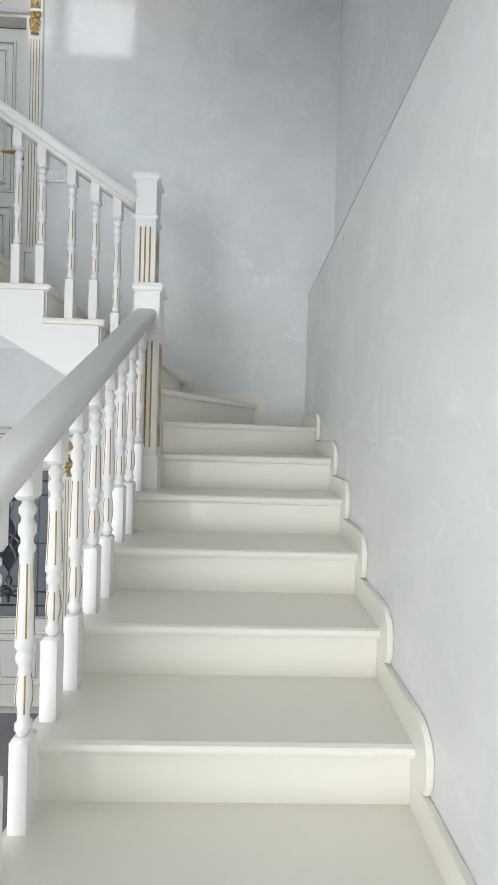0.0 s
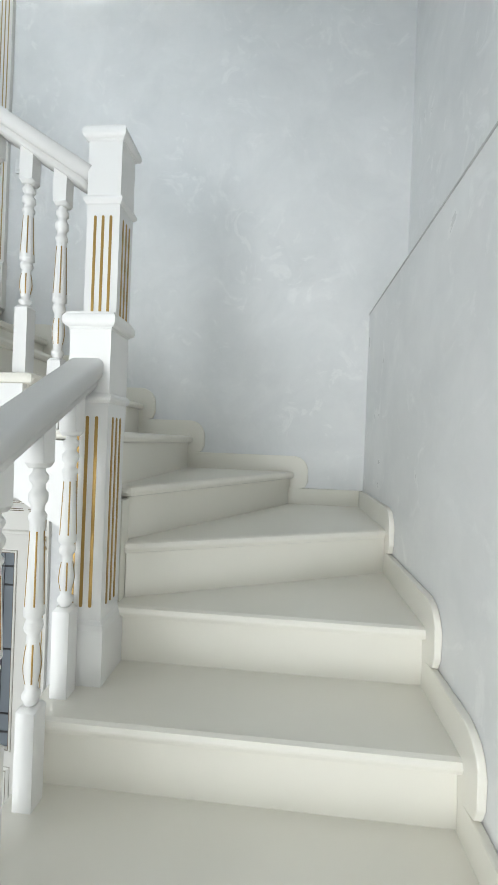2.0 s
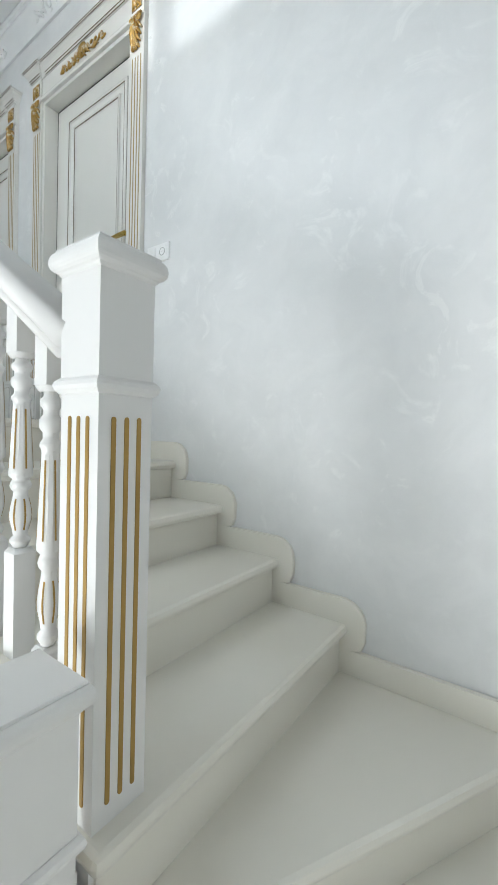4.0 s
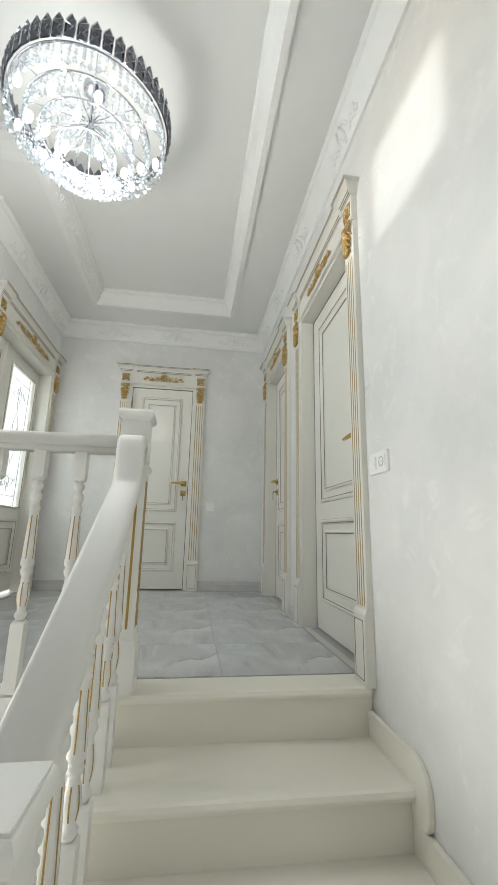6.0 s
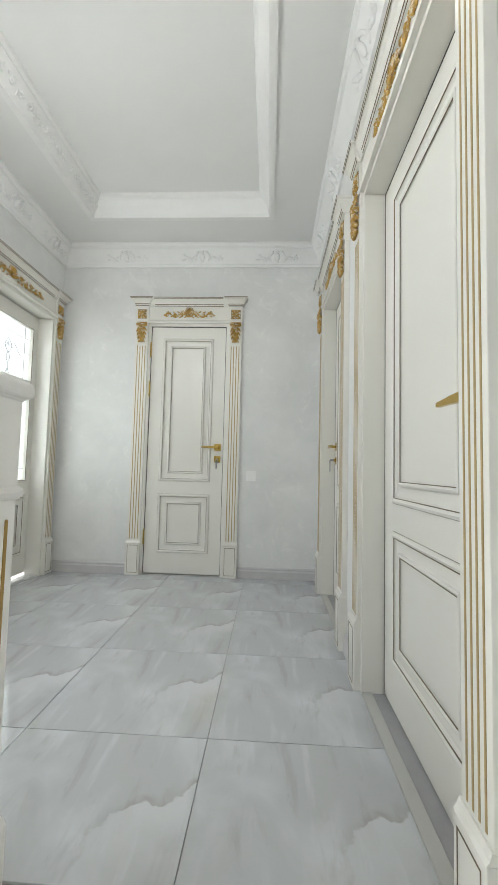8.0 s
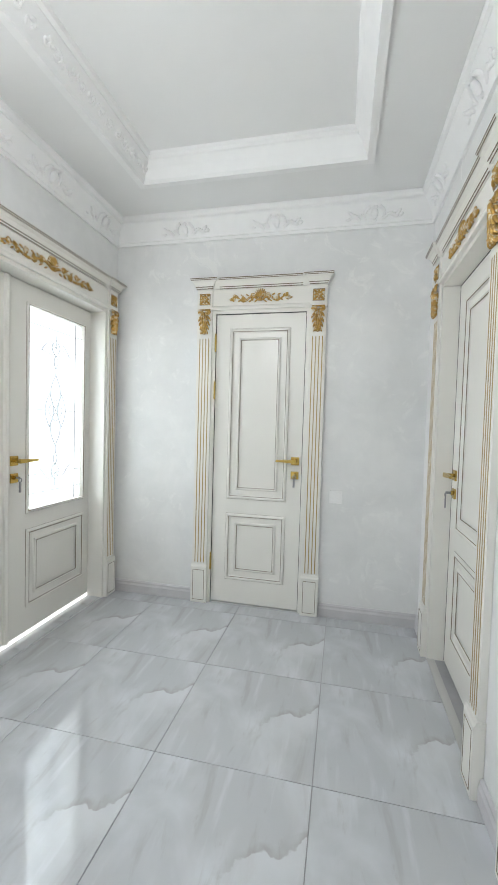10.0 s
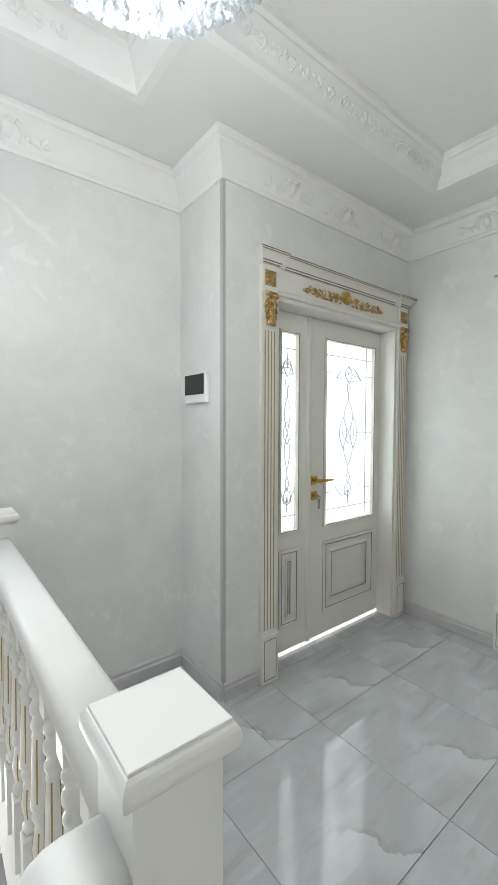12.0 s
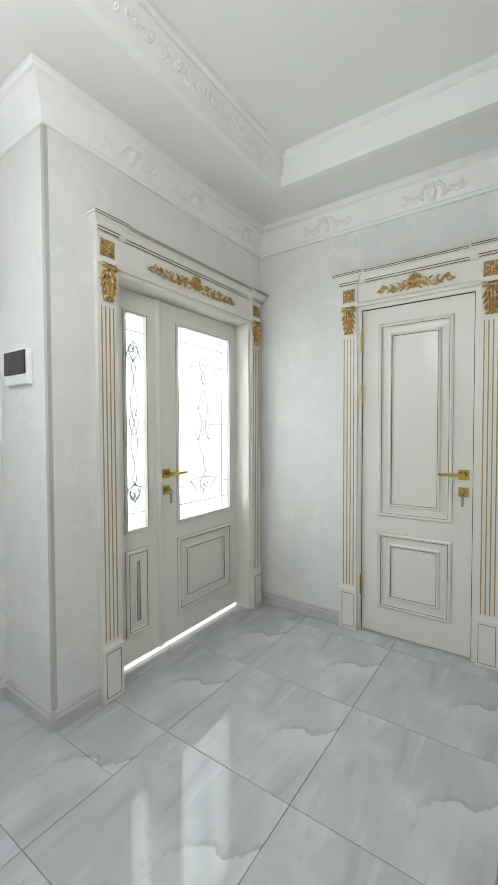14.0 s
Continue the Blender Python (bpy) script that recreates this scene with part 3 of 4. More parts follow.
# stair skirting: one piece a step, with a rounded foot past the nosing
def step_skirt(axis, nose, back, sign, z, lift=0.088, foot=True):
    """sign: the way down along the wall. The foot runs past the nosing and down to the step below."""
    r, f = 0.075, nose + sign * 0.062
    pts = [(back, z - 0.02), (back, z + lift), (nose - sign * 0.02, z + lift)]
    if foot:
        for i in range(1, 8):
            w = math.pi / 2 * i / 7
            pts.append((f - sign * r * 1.1 + sign * r * 1.1 * math.sin(w), z + lift - r + r * math.cos(w)))
        pts += [(f + sign * 0.002, z - 0.05), (f - sign * 0.012, z - R + lift + 0.004), (nose - sign * 0.034, z - R + lift - 0.012), (nose - sign * 0.034, z - 0.02)]
    else:
        pts += [(nose, z + lift), (nose, z - 0.02)]
    bm = bmesh.new()
    if axis == "x":
        prism(bm, pts, "y", 0.001, 0.021, 0.004)
    else:
        prism(bm, pts, "x", -0.021, -0.001, 0.004)
    part("skirting", bm, STAIR, stair)


for k in range(1, 5):
    step_skirt("y", NOSE_Y[k], NOSE_Y[k - 1] + N + 0.026, -1, -k * R)
step_skirt("y", G_OUT, 0.944 + N + 0.016, -1, -5 * R)
step_skirt("y", 0.022, G_OUT + 0.055, -1, -6 * R, foot=False)
step_skirt("x", F_OUT, -0.001, -1, -6 * R)
step_skirt("x", NOSE_X[7], F_OUT + 0.04, -1, -7 * R)
for k in range(8, 19):
    step_skirt("x", NOSE_X[k], NOSE_X[k - 1] + N, -1, -k * R)


# ---- newels, balusters, rails ----
def newel(m, h, label, w=0.0545):
    """A square fluted newel of height h and half width w, standing at the pose m."""
    t = thing("newel_post", m, label, "newel post", "newel posts of the stairs")
    b = w + 0.0125
    bm = bmesh.new()
    square_lathe(bm, [(b, 0), (b, 0.15), (b - 0.004, 0.166), (w, 0.176), (w, h - 0.248), (w + 0.004, h - 0.246), (w + 0.009, h - 0.24), (w + 0.011, h - 0.233), (w + 0.009, h - 0.226), (w + 0.003, h - 0.22), (w + 0.001, h - 0.22), (w + 0.001, h - 0.035)])
    part("post", bm, RAIL, t)
    bm = bmesh.new()
    square_lathe(bm, [(w + 0.0009, h - 0.0468), (w + 0.0043, h - 0.0441), (w + 0.006, h - 0.0405), (w + 0.0103, h - 0.0387), (w + 0.0142, h - 0.0351), (w + 0.0168, h - 0.0302), (w + 0.0176, h - 0.0243), (w + 0.0173, h - 0.0185), (w + 0.016, h - 0.013), (w + 0.0138, h - 0.0085), (w + 0.0112, h - 0.0052), (w + 0.0092, h - 0.0046), (w + 0.0092, h - 0.0007), (w + 0.0084, h - 0.0)])
    part("cap", bm, RAIL, t)
    for turn in range(4):
        for x in (-0.026, 0, 0.026):
            bm = bmesh.new()
            z0, z1, r, y = 0.21, h - 0.285, 0.0044, -w - 0.0005
            pts = [(x + r * math.cos(a), z0 + r + r * math.sin(a)) for a in [math.pi + math.pi * i / 6 for i in range(7)]]
            pts += [(x + r * math.cos(a), z1 - r + r * math.sin(a)) for a in [math.pi * i / 6 for i in range(7)]]
            prism(bm, pts, "y", y - 0.0012, y + 0.001)
            part("gilded_flute", bm, GOLD, t, "gilded flute").matrix_basis = Matrix.Rotation(turn * math.pi / 2, 4, "Z")
    return t


newel(pose(-1.125, 0.98, -8 * R), 1.022, "white newel post with gilded flutes at the foot of the winders", 0.0575)
newel(pose(-0.943, 1.045, -5 * R), 0.976 + R, "white newel post with gilded flutes at the head of the winders")
newel(pose(-0.96, 2.168, 0), 1.036, "white newel post with gilded flutes at the top of the stairs", 0.0532)
newel(pose(-2.425, 2.167, 0), 1.024, "white newel post with gilded flutes against the plaster wall")


def baluster_meshes(h):
    """Turned baluster of height h: square foot and head, vase and tapered fluted shaft between."""
    q = 0.0225
    body = bmesh.new()
    foot = 0.235
    square_lathe(body, [(q, 0), (q, foot - 0.01), (q - 0.006, foot)])
    s = (h - foot - 0.12) / 0.49          # stretch of the turned part
    rows = [(0.013, -0.002), (0.016, 0.006), (0.0205, 0.014), (0.0205, 0.022), (0.014, 0.03), (0.0155, 0.045), (0.0205, 0.07), (0.0215, 0.085), (0.019, 0.11), (0.0145, 0.135), (0.014, 0.146),
            (0.019, 0.153), (0.0215, 0.162), (0.019, 0.171), (0.016, 0.178), (0.0235, 0.186), (0.0235, 0.195), (0.0215, 0.24), (0.0165, 0.37), (0.0165, 0.378), (0.02, 0.384), (0.02, 0.392), (0.0145, 0.4), (0.015, 0.412),
            (0.0205, 0.42), (0.0215, 0.43), (0.0205, 0.438), (0.0145, 0.446), (0.0145, 0.456), (0.0205, 0.464), (0.0205, 0.474), (0.014, 0.482), (0.014, 0.494)]
    lathe(body, [(r, foot + z * s) for r, z in rows], 14)
    z = foot + 0.49 * s
    square_lathe(body, [(q - 0.006, z), (q, z + 0.012), (q, h)])
    me = bpy.data.meshes.new("spindle")
    bmesh.ops.recalc_face_normals(body, faces=body.faces)
    body.to_mesh(me)
    me.materials.append(RAIL)
    for p in me.polygons:
        p.use_smooth = len(p.vertices) == 4 and abs(p.normal.z) < 0.98 and max(abs(p.normal.x), abs(p.normal.y)) < 0.999 and p.area < 0.0006
    flutes = []
    for rows2 in ([(0.0232, 0.207), (0.0219, 0.24), (0.0172, 0.36)], [(0.0158, 0.046), (0.0208, 0.07), (0.0218, 0.085), (0.0193, 0.11), (0.0158, 0.128)]):
        gold, ring = bmesh.new(), []
        for r, zz in rows2:
            zz = foot + zz * s
            ring.append((gold.verts.new((r, -0.0019, zz)), gold.verts.new((r * 1.035, 0, zz)), gold.verts.new((r, 0.0019, zz))))
        for r0, r1 in zip(ring, ring[1:]):
            gold.faces.new((r0[0], r0[1], r1[1], r1[0]))
            gold.faces.new((r0[1], r0[2], r1[2], r1[1]))
        mg = bpy.data.meshes.new("gilded_flute")
        gold.to_mesh(mg)
        gold.free()
        mg.materials.append(GOLD)
        flutes.append(mg)
    body.free()
    return me, flutes


SPINDLES = {}


def baluster(x, y, z, h, label, group):
    h = round(h, 2)
    if h not in SPINDLES:
        SPINDLES[h] = baluster_meshes(h)
    t = thing("baluster", pose(x, y, z), label, "baluster", group)
    me, flutes = SPINDLES[h]
    spindle = new("spindle", me)
    spindle.parent = t
    for mg in flutes:
        for i in range(6):
            o = new("gilded_flute", mg)
            o.parent = spindle
            o.matrix_basis = Matrix.Rotation(math.pi / 3 * i + math.pi / 6, 4, "Z")
    return t


def rail_section():
    """Handrail section (across, up): flat crown with rounded shoulders, its top at 0."""
    half = [(0.040, -0.049), (0.046, -0.046), (0.050, -0.038), (0.0515, -0.026), (0.0505, -0.015), (0.047, -0.007), (0.041, -0.002), (0.034, 0.0)]
    return half + [(-u, v) for u, v in half[::-1]]


def fillet_section():
    """The narrower strip under the handrail, into which the balusters run."""
    half = [(0.033, -0.07), (0.036, -0.066), (0.037, -0.058), (0.0345, -0.054), (0.034, -0.047)]
    return half + [(-u, v) for u, v in half[::-1]]


def sweep_rail(pts, across, section):
    """The handrail section along pts (top line); across: the level direction across it."""
    bm, rows, across = bmesh.new(), [], Vector(across)
    pts = [Vector(p) for p in pts]
    for i, p in enumerate(pts):
        t0 = (p - pts[i - 1]).normalized() if i else None
        t1 = (pts[i + 1] - p).normalized() if i < len(pts) - 1 else None
        t = ((t0 or t1) + (t1 or t0)).normalized()
        k = 1 / max(0.5, t.dot(t1 or t0))
        up = across.cross(t).normalized()
        if up.z < -0.01:
            up = -up
        rows.append([bm.verts.new(p + across * u + up * v * k) for u, v in section])
    for r0, r1 in zip(rows, rows[1:]):
        for i in range(len(r0)):
            j = (i + 1) % len(r0)
            bm.faces.new((r0[i], r0[j], r1[j], r1[i]))
    bm.faces.new(rows[0][::-1])
    bm.faces.new(rows[-1])
    return bm


LOW_SLOPE, UP_SLOPE = 0.585, 0.637
RAIL_Y, RAIL_X = 0.99, -0.958


def low_rail(x):
    return -0.49 - LOW_SLOPE * (-1.16 - x)


def up_rail(y):
    return 0.17 + UP_SLOPE * (y - 1.113)


def handrail(pts, across, label):
    t = thing("handrail", pose(*pts[0]), label, "handrail", "handrails")
    back = pose(*pts[0]).inverted()
    for name, section in (("rail", rail_section()), ("fillet", fillet_section())):
        part(name, sweep_rail(pts, across, section), RAIL, t, smooth=True).matrix_basis = back


END_X = NOSE_X[18]
handrail([(END_X, RAIL_Y + 0.06, low_rail(END_X)), (-1.142, RAIL_Y, low_rail(-1.142))], (0, 1, 0), "white painted wooden handrail along the lower flight")
NECK = [(1.98, up_rail(1.98)), (1.993, 0.735), (2.0, 0.755), (2.004, 0.79), (2.006, 0.83), (2.01, 0.86), (2.018, 0.884), (2.031, 0.902), (2.048, 0.912), (2.07, 0.916), (2.117, 0.916)]
handrail([(RAIL_X, 1.088, up_rail(1.088)), *[(RAIL_X, y, z) for y, z in NECK]], (1, 0, 0), "white painted wooden handrail rising beside the upper flight")
handrail([(-2.374, 2.16, 0.925), (-1.016, 2.16, 0.925)], (0, 1, 0), "white painted wooden handrail along the landing edge")
BAL = "white turned baluster with gilded flutes"
for k in range(8, 19):
    for x in (NOSE_X[k] + 0.1, NOSE_X[k] + 0.24):
        if x < -1.17:
            baluster(x, RAIL_Y + 0.006 + 0.021 * (-1.25 - x), -k * R, low_rail(x) - 0.066 + k * R, BAL + " on a stair tread", "balusters of the lower flight")
for k in (1, 2, 3):
    for y in (NOSE_Y[k] + 0.092, NOSE_Y[k] + 0.221):
        baluster(RAIL_X, y, -k * R, up_rail(y) - 0.066 + k * R, BAL + " on a stair tread", "balusters of the upper flight")
baluster(RAIL_X, 1.205, -4 * R, up_rail(1.205) - 0.066 + 4 * R, BAL + " on a stair tread", "balusters of the upper flight")
for i in range(8):
    baluster(-1.16 - 0.152 * i, 2.16, 0, 0.86, BAL + " on the landing edge", "balusters of the landing")


# ---- doors ----
def spiral(cx, cz, r0, r1, a0, turns, y, n=16):
    return [(cx + (r0 + (r1 - r0) * i / n) * math.cos(a0 + turns * 2 * math.pi * i / n), y, cz + (r0 + (r1 - r0) * i / n) * math.sin(a0 + turns * 2 * math.pi * i / n)) for i in range(n + 1)]


def ornament(width):
    """A carved shell with scrolling leaves on either side."""
    bm = bmesh.new()
    w = width / 2
    for i in range(9):
        a = (i - 4) * 0.3
        blob(bm, (0.027 * math.sin(a), -0.002, 0.024 * math.cos(a) - 0.004), (0.0052, 0.012, 0.024), a)
    blob(bm, (0, -0.006, -0.012), (0.014, 0.012, 0.011))
    tube(bm, [(0.03 * math.sin(q), -0.002, -0.006 - 0.012 * math.cos(q)) for q in [(-1.5 + 0.3 * i) for i in range(11)]], 0.005, 6)
    for s in (-1, 1):
        wave = [(s * (0.022 + (w - 0.022) * i / 24), -0.003, -0.010 + 0.012 * math.sin(3 * math.pi * i / 24)) for i in range(25)]
        tube(bm, wave, [0.0078 - 0.0045 * i / 24 for i in range(25)], 6)
        n = 3 if width < 0.6 else 5
        for j in range(n):
            c, r = 0.24 + 0.62 * j / (n - 1), 0.0185 - 0.006 * j / (n - 1)
            flip = 1 if j % 2 == 0 else -1
            tube(bm, [(s * (w * c + x), y, z) for x, y, z in spiral(0, -0.006 + flip * 0.007, r, 0.004, -flip * math.pi / 2, flip * 1.35, -0.004)], 0.0052, 6)
            blob(bm, (s * w * c, -0.006, -0.006 + flip * 0.007), (0.006, 0.007, 0.006))
        for i in range(3 * n):
            f = 0.16 + 0.8 * i / (3 * n)
            up = 1 if i % 2 else -1
            blob(bm, (s * w * f, -0.003, -0.006 + 0.02 * up * (1 - f * 0.55)), (0.0042, 0.007, 0.0125), s * (1.15 if up > 0 else 2.0))
        blob(bm, (s * (w - 0.01), -0.002, -0.013), (0.006, 0.006, 0.02), s * 1.4)
    return bm


def rosette():
    bm = bmesh.new()
    for i in range(8):
        a = math.pi / 4 * i
        long = 0.019 if i % 2 == 0 else 0.026
        blob(bm, (0.62 * long * math.sin(a), -0.002, 0.62 * long * math.cos(a)), (0.0062, 0.011, long * 0.56), a)
    blob(bm, (0, -0.006, 0), (0.007, 0.01, 0.007))
    tube(bm, [(x, 0, z) for x, z in ((-0.024, -0.024), (0.024, -0.024), (0.024, 0.024), (-0.024, 0.024))], 0.003, 6, True)
    return bm


def corbel_leaf():
    """An acanthus bracket: scrolls on top, ribbed leaf tapering down."""
    bm = bmesh.new()
    for s in (-1, 1):
        tube(bm, [(s * x, y, z) for x, y, z in spiral(0.017, 0.06, 0.014, 0.004, math.pi / 2, -1.4, -0.012)], 0.0055, 7)
        blob(bm, (s * 0.017, -0.014, 0.06), (0.006, 0.008, 0.006))
        for i in range(4):
            blob(bm, (s * (0.021 - 0.0035 * i), -0.007, 0.03 - 0.026 * i), (0.006, 0.013, 0.026), -s * (0.5 - 0.05 * i))
            blob(bm, (s * (0.012 - 0.002 * i), -0.011, 0.028 - 0.026 * i), (0.0048, 0.012, 0.022), -s * 0.22)
    for i in range(3):
        blob(bm, (0, -0.014 + 0.002 * i, 0.034 - 0.034 * i), (0.0055, 0.014 - 0.002 * i, 0.028))
    blob(bm, (0, -0.008, -0.06), (0.011, 0.012, 0.013))
    box(bm, -0.031, 0.031, -0.012, 0.002, 0.073, 0.08)
    return bm


def shared(parent, name, make, mat, store, m, label=""):
    if name not in store:
        ob = part(name, make(), mat, parent, label, smooth=True)
        store[name] = ob.data
    else:
        ob = new(name, store[name])
        ob.parent = parent
        if label:
            ob["label"] = label
    ob.matrix_basis = m
    return ob


STORE = {}
PW = 0.108                              # pilaster width


def casing(d, w, depth):
    """Pilasters, lintel, cornice and jamb lining round an opening of clear width w; the room lies towards -y."""
    h = w / 2
    for s in (-1, 1):
        c = s * (h + PW / 2)
        bm = bmesh.new()
        box(bm, c - PW / 2, c + PW / 2, -0.026, 0, 0.27, 2.06, 0.002)
        box(bm, c - PW / 2 - 0.004, c + PW / 2 + 0.004, -0.04, 0, 0, 0.255, 0.003)
        prism(bm, [(0, 0.255), (-0.04, 0.255), (-0.034, 0.262), (-0.03, 0.275), (0, 0.275)], "x", c - PW / 2 - 0.003, c + PW / 2 + 0.003)
        box(bm, c - PW / 2 - 0.003, c + PW / 2 + 0.003, -0.034, 0, 2.046, 2.062, 0.002)
        box(bm, c - PW / 2, c + PW / 2, -0.03, 0, 2.06, 2.192)
        p = part("pilaster", bm, LACQUER, d)
        for i in range(4):
            x, e = c + (i - 1.5) * 0.0215, 0.003
            bm = bmesh.new()
            prism(bm, [(x - e, 0.285), (x + e, 0.285), (x + e, 1.855), (x, 1.860), (x - e, 1.855)], "y", -0.0272, -0.025)
            part("gilded_flute", bm, FLUTE, p, "gilded flute")
        bm = bmesh.new()
        frame_ring(bm, c - PW / 2 + 0.012, c + PW / 2 - 0.012, 0.02, 0.235, [(0, 0), (0, 0.001), (0.0028, 0.001), (0.0028, 0)], -0.0403)
        part("plinth_line", bm, PATINA, p)
        shared(p, "rosette", rosette, GILT, STORE, pose(c, -0.033, 2.124) @ Matrix.Diagonal((1.38, 1, 1.38, 1)), "square gilded rosette")
        shared(p, "corbel", corbel_leaf, GILT, STORE, pose(c, -0.028, 1.965) @ Matrix.Diagonal((1.35, 1.15, 1.12, 1)), "gilded acanthus bracket")
        bm = bmesh.new()
        frame_ring(bm, c - 0.039, c + 0.039, 2.085, 2.163, [(0, 0), (0, 0.001), (0.002, 0.001), (0.002, 0)], -0.0302)
        part("rosette_line", bm, PATINA, p)
    bm = bmesh.new()
    box(bm, -h, h, -0.018, 0, 2.052, 2.192)
    prism(bm, [(0.0, 2.05), (-0.03, 2.05), (-0.034, 2.06), (-0.03, 2.072), (-0.022, 2.078), (0, 2.08)], "x", -h + 0.001, h - 0.001)
    part("lintel", bm, LACQUER, d)
    o = part("carving", ornament(min(0.44, w * 0.62) if w < 1 else 0.74), GILT, d, "gilded shell and scroll carving", smooth=True)
    o.matrix_basis = pose(0, -0.022, 2.132) @ Matrix.Diagonal((1, 1, 1.3, 1))
    prof = [(0, 2.19), (-0.026, 2.19), (-0.029, 2.201), (-0.032, 2.205), (-0.043, 2.229), (-0.054, 2.238), (-0.056, 2.244), (-0.063, 2.247), (-0.063, 2.256), (0, 2.256)]
    bm = bmesh.new()
    o = h + PW
    for lo, hi, out in ((-o, -o + PW, 0.014), (o - PW, o, 0.014), (-o + PW - 0.03, o - PW + 0.03, 0.0)):
        rows = []
        for y, z in prof:
            grow = (-y - 0.026) if y < 0 else 0
            grow = max(0, grow) + (0.004 if out else 0)
            yy = y - out if y < 0 else y
            side = grow if out else 0
            rows.append(((lo - side, 0, z), (lo - side, yy, z), (hi + side, yy, z), (hi + side, 0, z)))
        vr = [[bm.verts.new(v) for v in r] for r in rows]
        for r0, r1 in zip(vr, vr[1:]):
            for i in range(3):
                try:
                    bm.faces.new((r0[i], r0[i + 1], r1[i + 1], r1[i]))
                except ValueError:
                    pass
        bm.faces.new(vr[-1])
        bm.faces.new(vr[0])
    cornice = part("cornice", bm, LACQUER, d)
    bm = bmesh.new()
    for z, y, g in ((2.2535, -0.0635, 0.041), (2.2455, -0.0605, 0.037), (2.2045, -0.0325, 0.009), (2.193, -0.0275, 0.004)):
        box(bm, -h + 0.05, h - 0.05, y - 0.001, y + 0.001, z - 0.0022, z + 0.0022)
        for s in (-1, 1):
            lo, hi = sorted((s * (o + g), s * (h - g)))
            box(bm, lo, hi, y - 0.015, y - 0.013, z - 0.0022, z + 0.0022)
    part("cornice_line", bm, PATINA, cornice)
    bm = bmesh.new()
    for s in (-1, 1):
        lo, hi = sorted((s * h, s * (h - 0.022)))
        box(bm, lo, hi, -0.012, depth, 0, 2.05)
    box(bm, -h + 0.022, h - 0.022, -0.012, depth, 2.028, 2.05)
    part("jamb", bm, LACQUER, d)


def moulding_pair(leaf, x0, x1, z0, z1, y, inner=True, gap_in=0.068):
    bm = bmesh.new()
    frame_ring(bm, x0, x1, z0, z1, [(0, 0), (0.003, 0.007), (0.012, 0.011), (0.019, 0.008), (0.024, 0.002), (0.03, -0.003), (gap_in - 0.006, -0.005), (gap_in, 0.0)], y)
    part("panel_moulding", bm, LACQUER, leaf)
    rings = [(x0, x1, z0, z1, 0.0005), (x0 + 0.0205, x1 - 0.0205, z0 + 0.0205, z1 - 0.0205, 0.0062)]
    if inner:
        g = gap_in
        bm = bmesh.new()
        frame_ring(bm, x0 + g - 0.002, x1 - g + 0.002, z0 + g - 0.002, z1 - g + 0.002, [(0, -0.004), (0.002, 0.007), (0.008, 0.009), (0.014, 0.004), (0.016, 0.0)], y)
        part("panel_moulding", bm, LACQUER, leaf)
        rings += [(x0 + g + 0.012, x1 - g - 0.012, z0 + g + 0.012, z1 - g - 0.012, 0.0035)]
    bm = bmesh.new()
    for a, b, c, e, p in rings:
        frame_ring(bm, a, b, c, e, [(0, p - 0.001), (0, p + 0.0016), (0.0026, p + 0.0016), (0.0026, p - 0.001)], y)
    part("patina_line", bm, PATINA, leaf, "thin dark gilded line")


def handle(leaf, x, y, way, key=True):
    """A lever on a square rose with a lock plate and key below; way: +1 lever points to +x."""
    bm = bmesh.new()
    box(bm, x - 0.027, x + 0.027, y - 0.009, y, 1.003, 1.057, 0.002)
    part("handle_rose", bm, BRASS, leaf, "square brass rose")
    bm = bmesh.new()
    tube(bm, [(x, y - 0.005, 1.03), (x, y - 0.05, 1.03)], 0.009, 10)
    prism(bm, [(x - way * 0.012, 1.018), (x - way * 0.012, 1.042), (x + way * 0.05, 1.039), (x + way * 0.125, 1.036), (x + way * 0.125, 1.024), (x + way * 0.05, 1.021)], "y", y - 0.06, y - 0.044, 0.003)
    part("door_handle", bm, BRASS, leaf, "brass lever handle")
    bm = bmesh.new()
    box(bm, x - 0.026, x + 0.026, y - 0.008, y, 0.908, 0.96, 0.002)
    tube(bm, [(x, y - 0.004, 0.938), (x, y - 0.02, 0.938)], 0.011, 10)
    part("lock_plate", bm, BRASS, leaf)
    if key:
        bm = bmesh.new()
        box(bm, x - 0.0015, x + 0.0015, y - 0.045, y - 0.018, 0.932, 0.944)
        tube(bm, [(x + 0.011 * math.cos(a), y - 0.045, 0.925 + 0.011 * math.sin(a)) for a in [2 * math.pi * i / 10 for i in range(10)]], 0.003, 5, True)
        box(bm, x - 0.0065, x + 0.0065, y - 0.047, y - 0.042, 0.858, 0.915)
        part("key", bm, KEY, leaf, "steel key left in the lock")


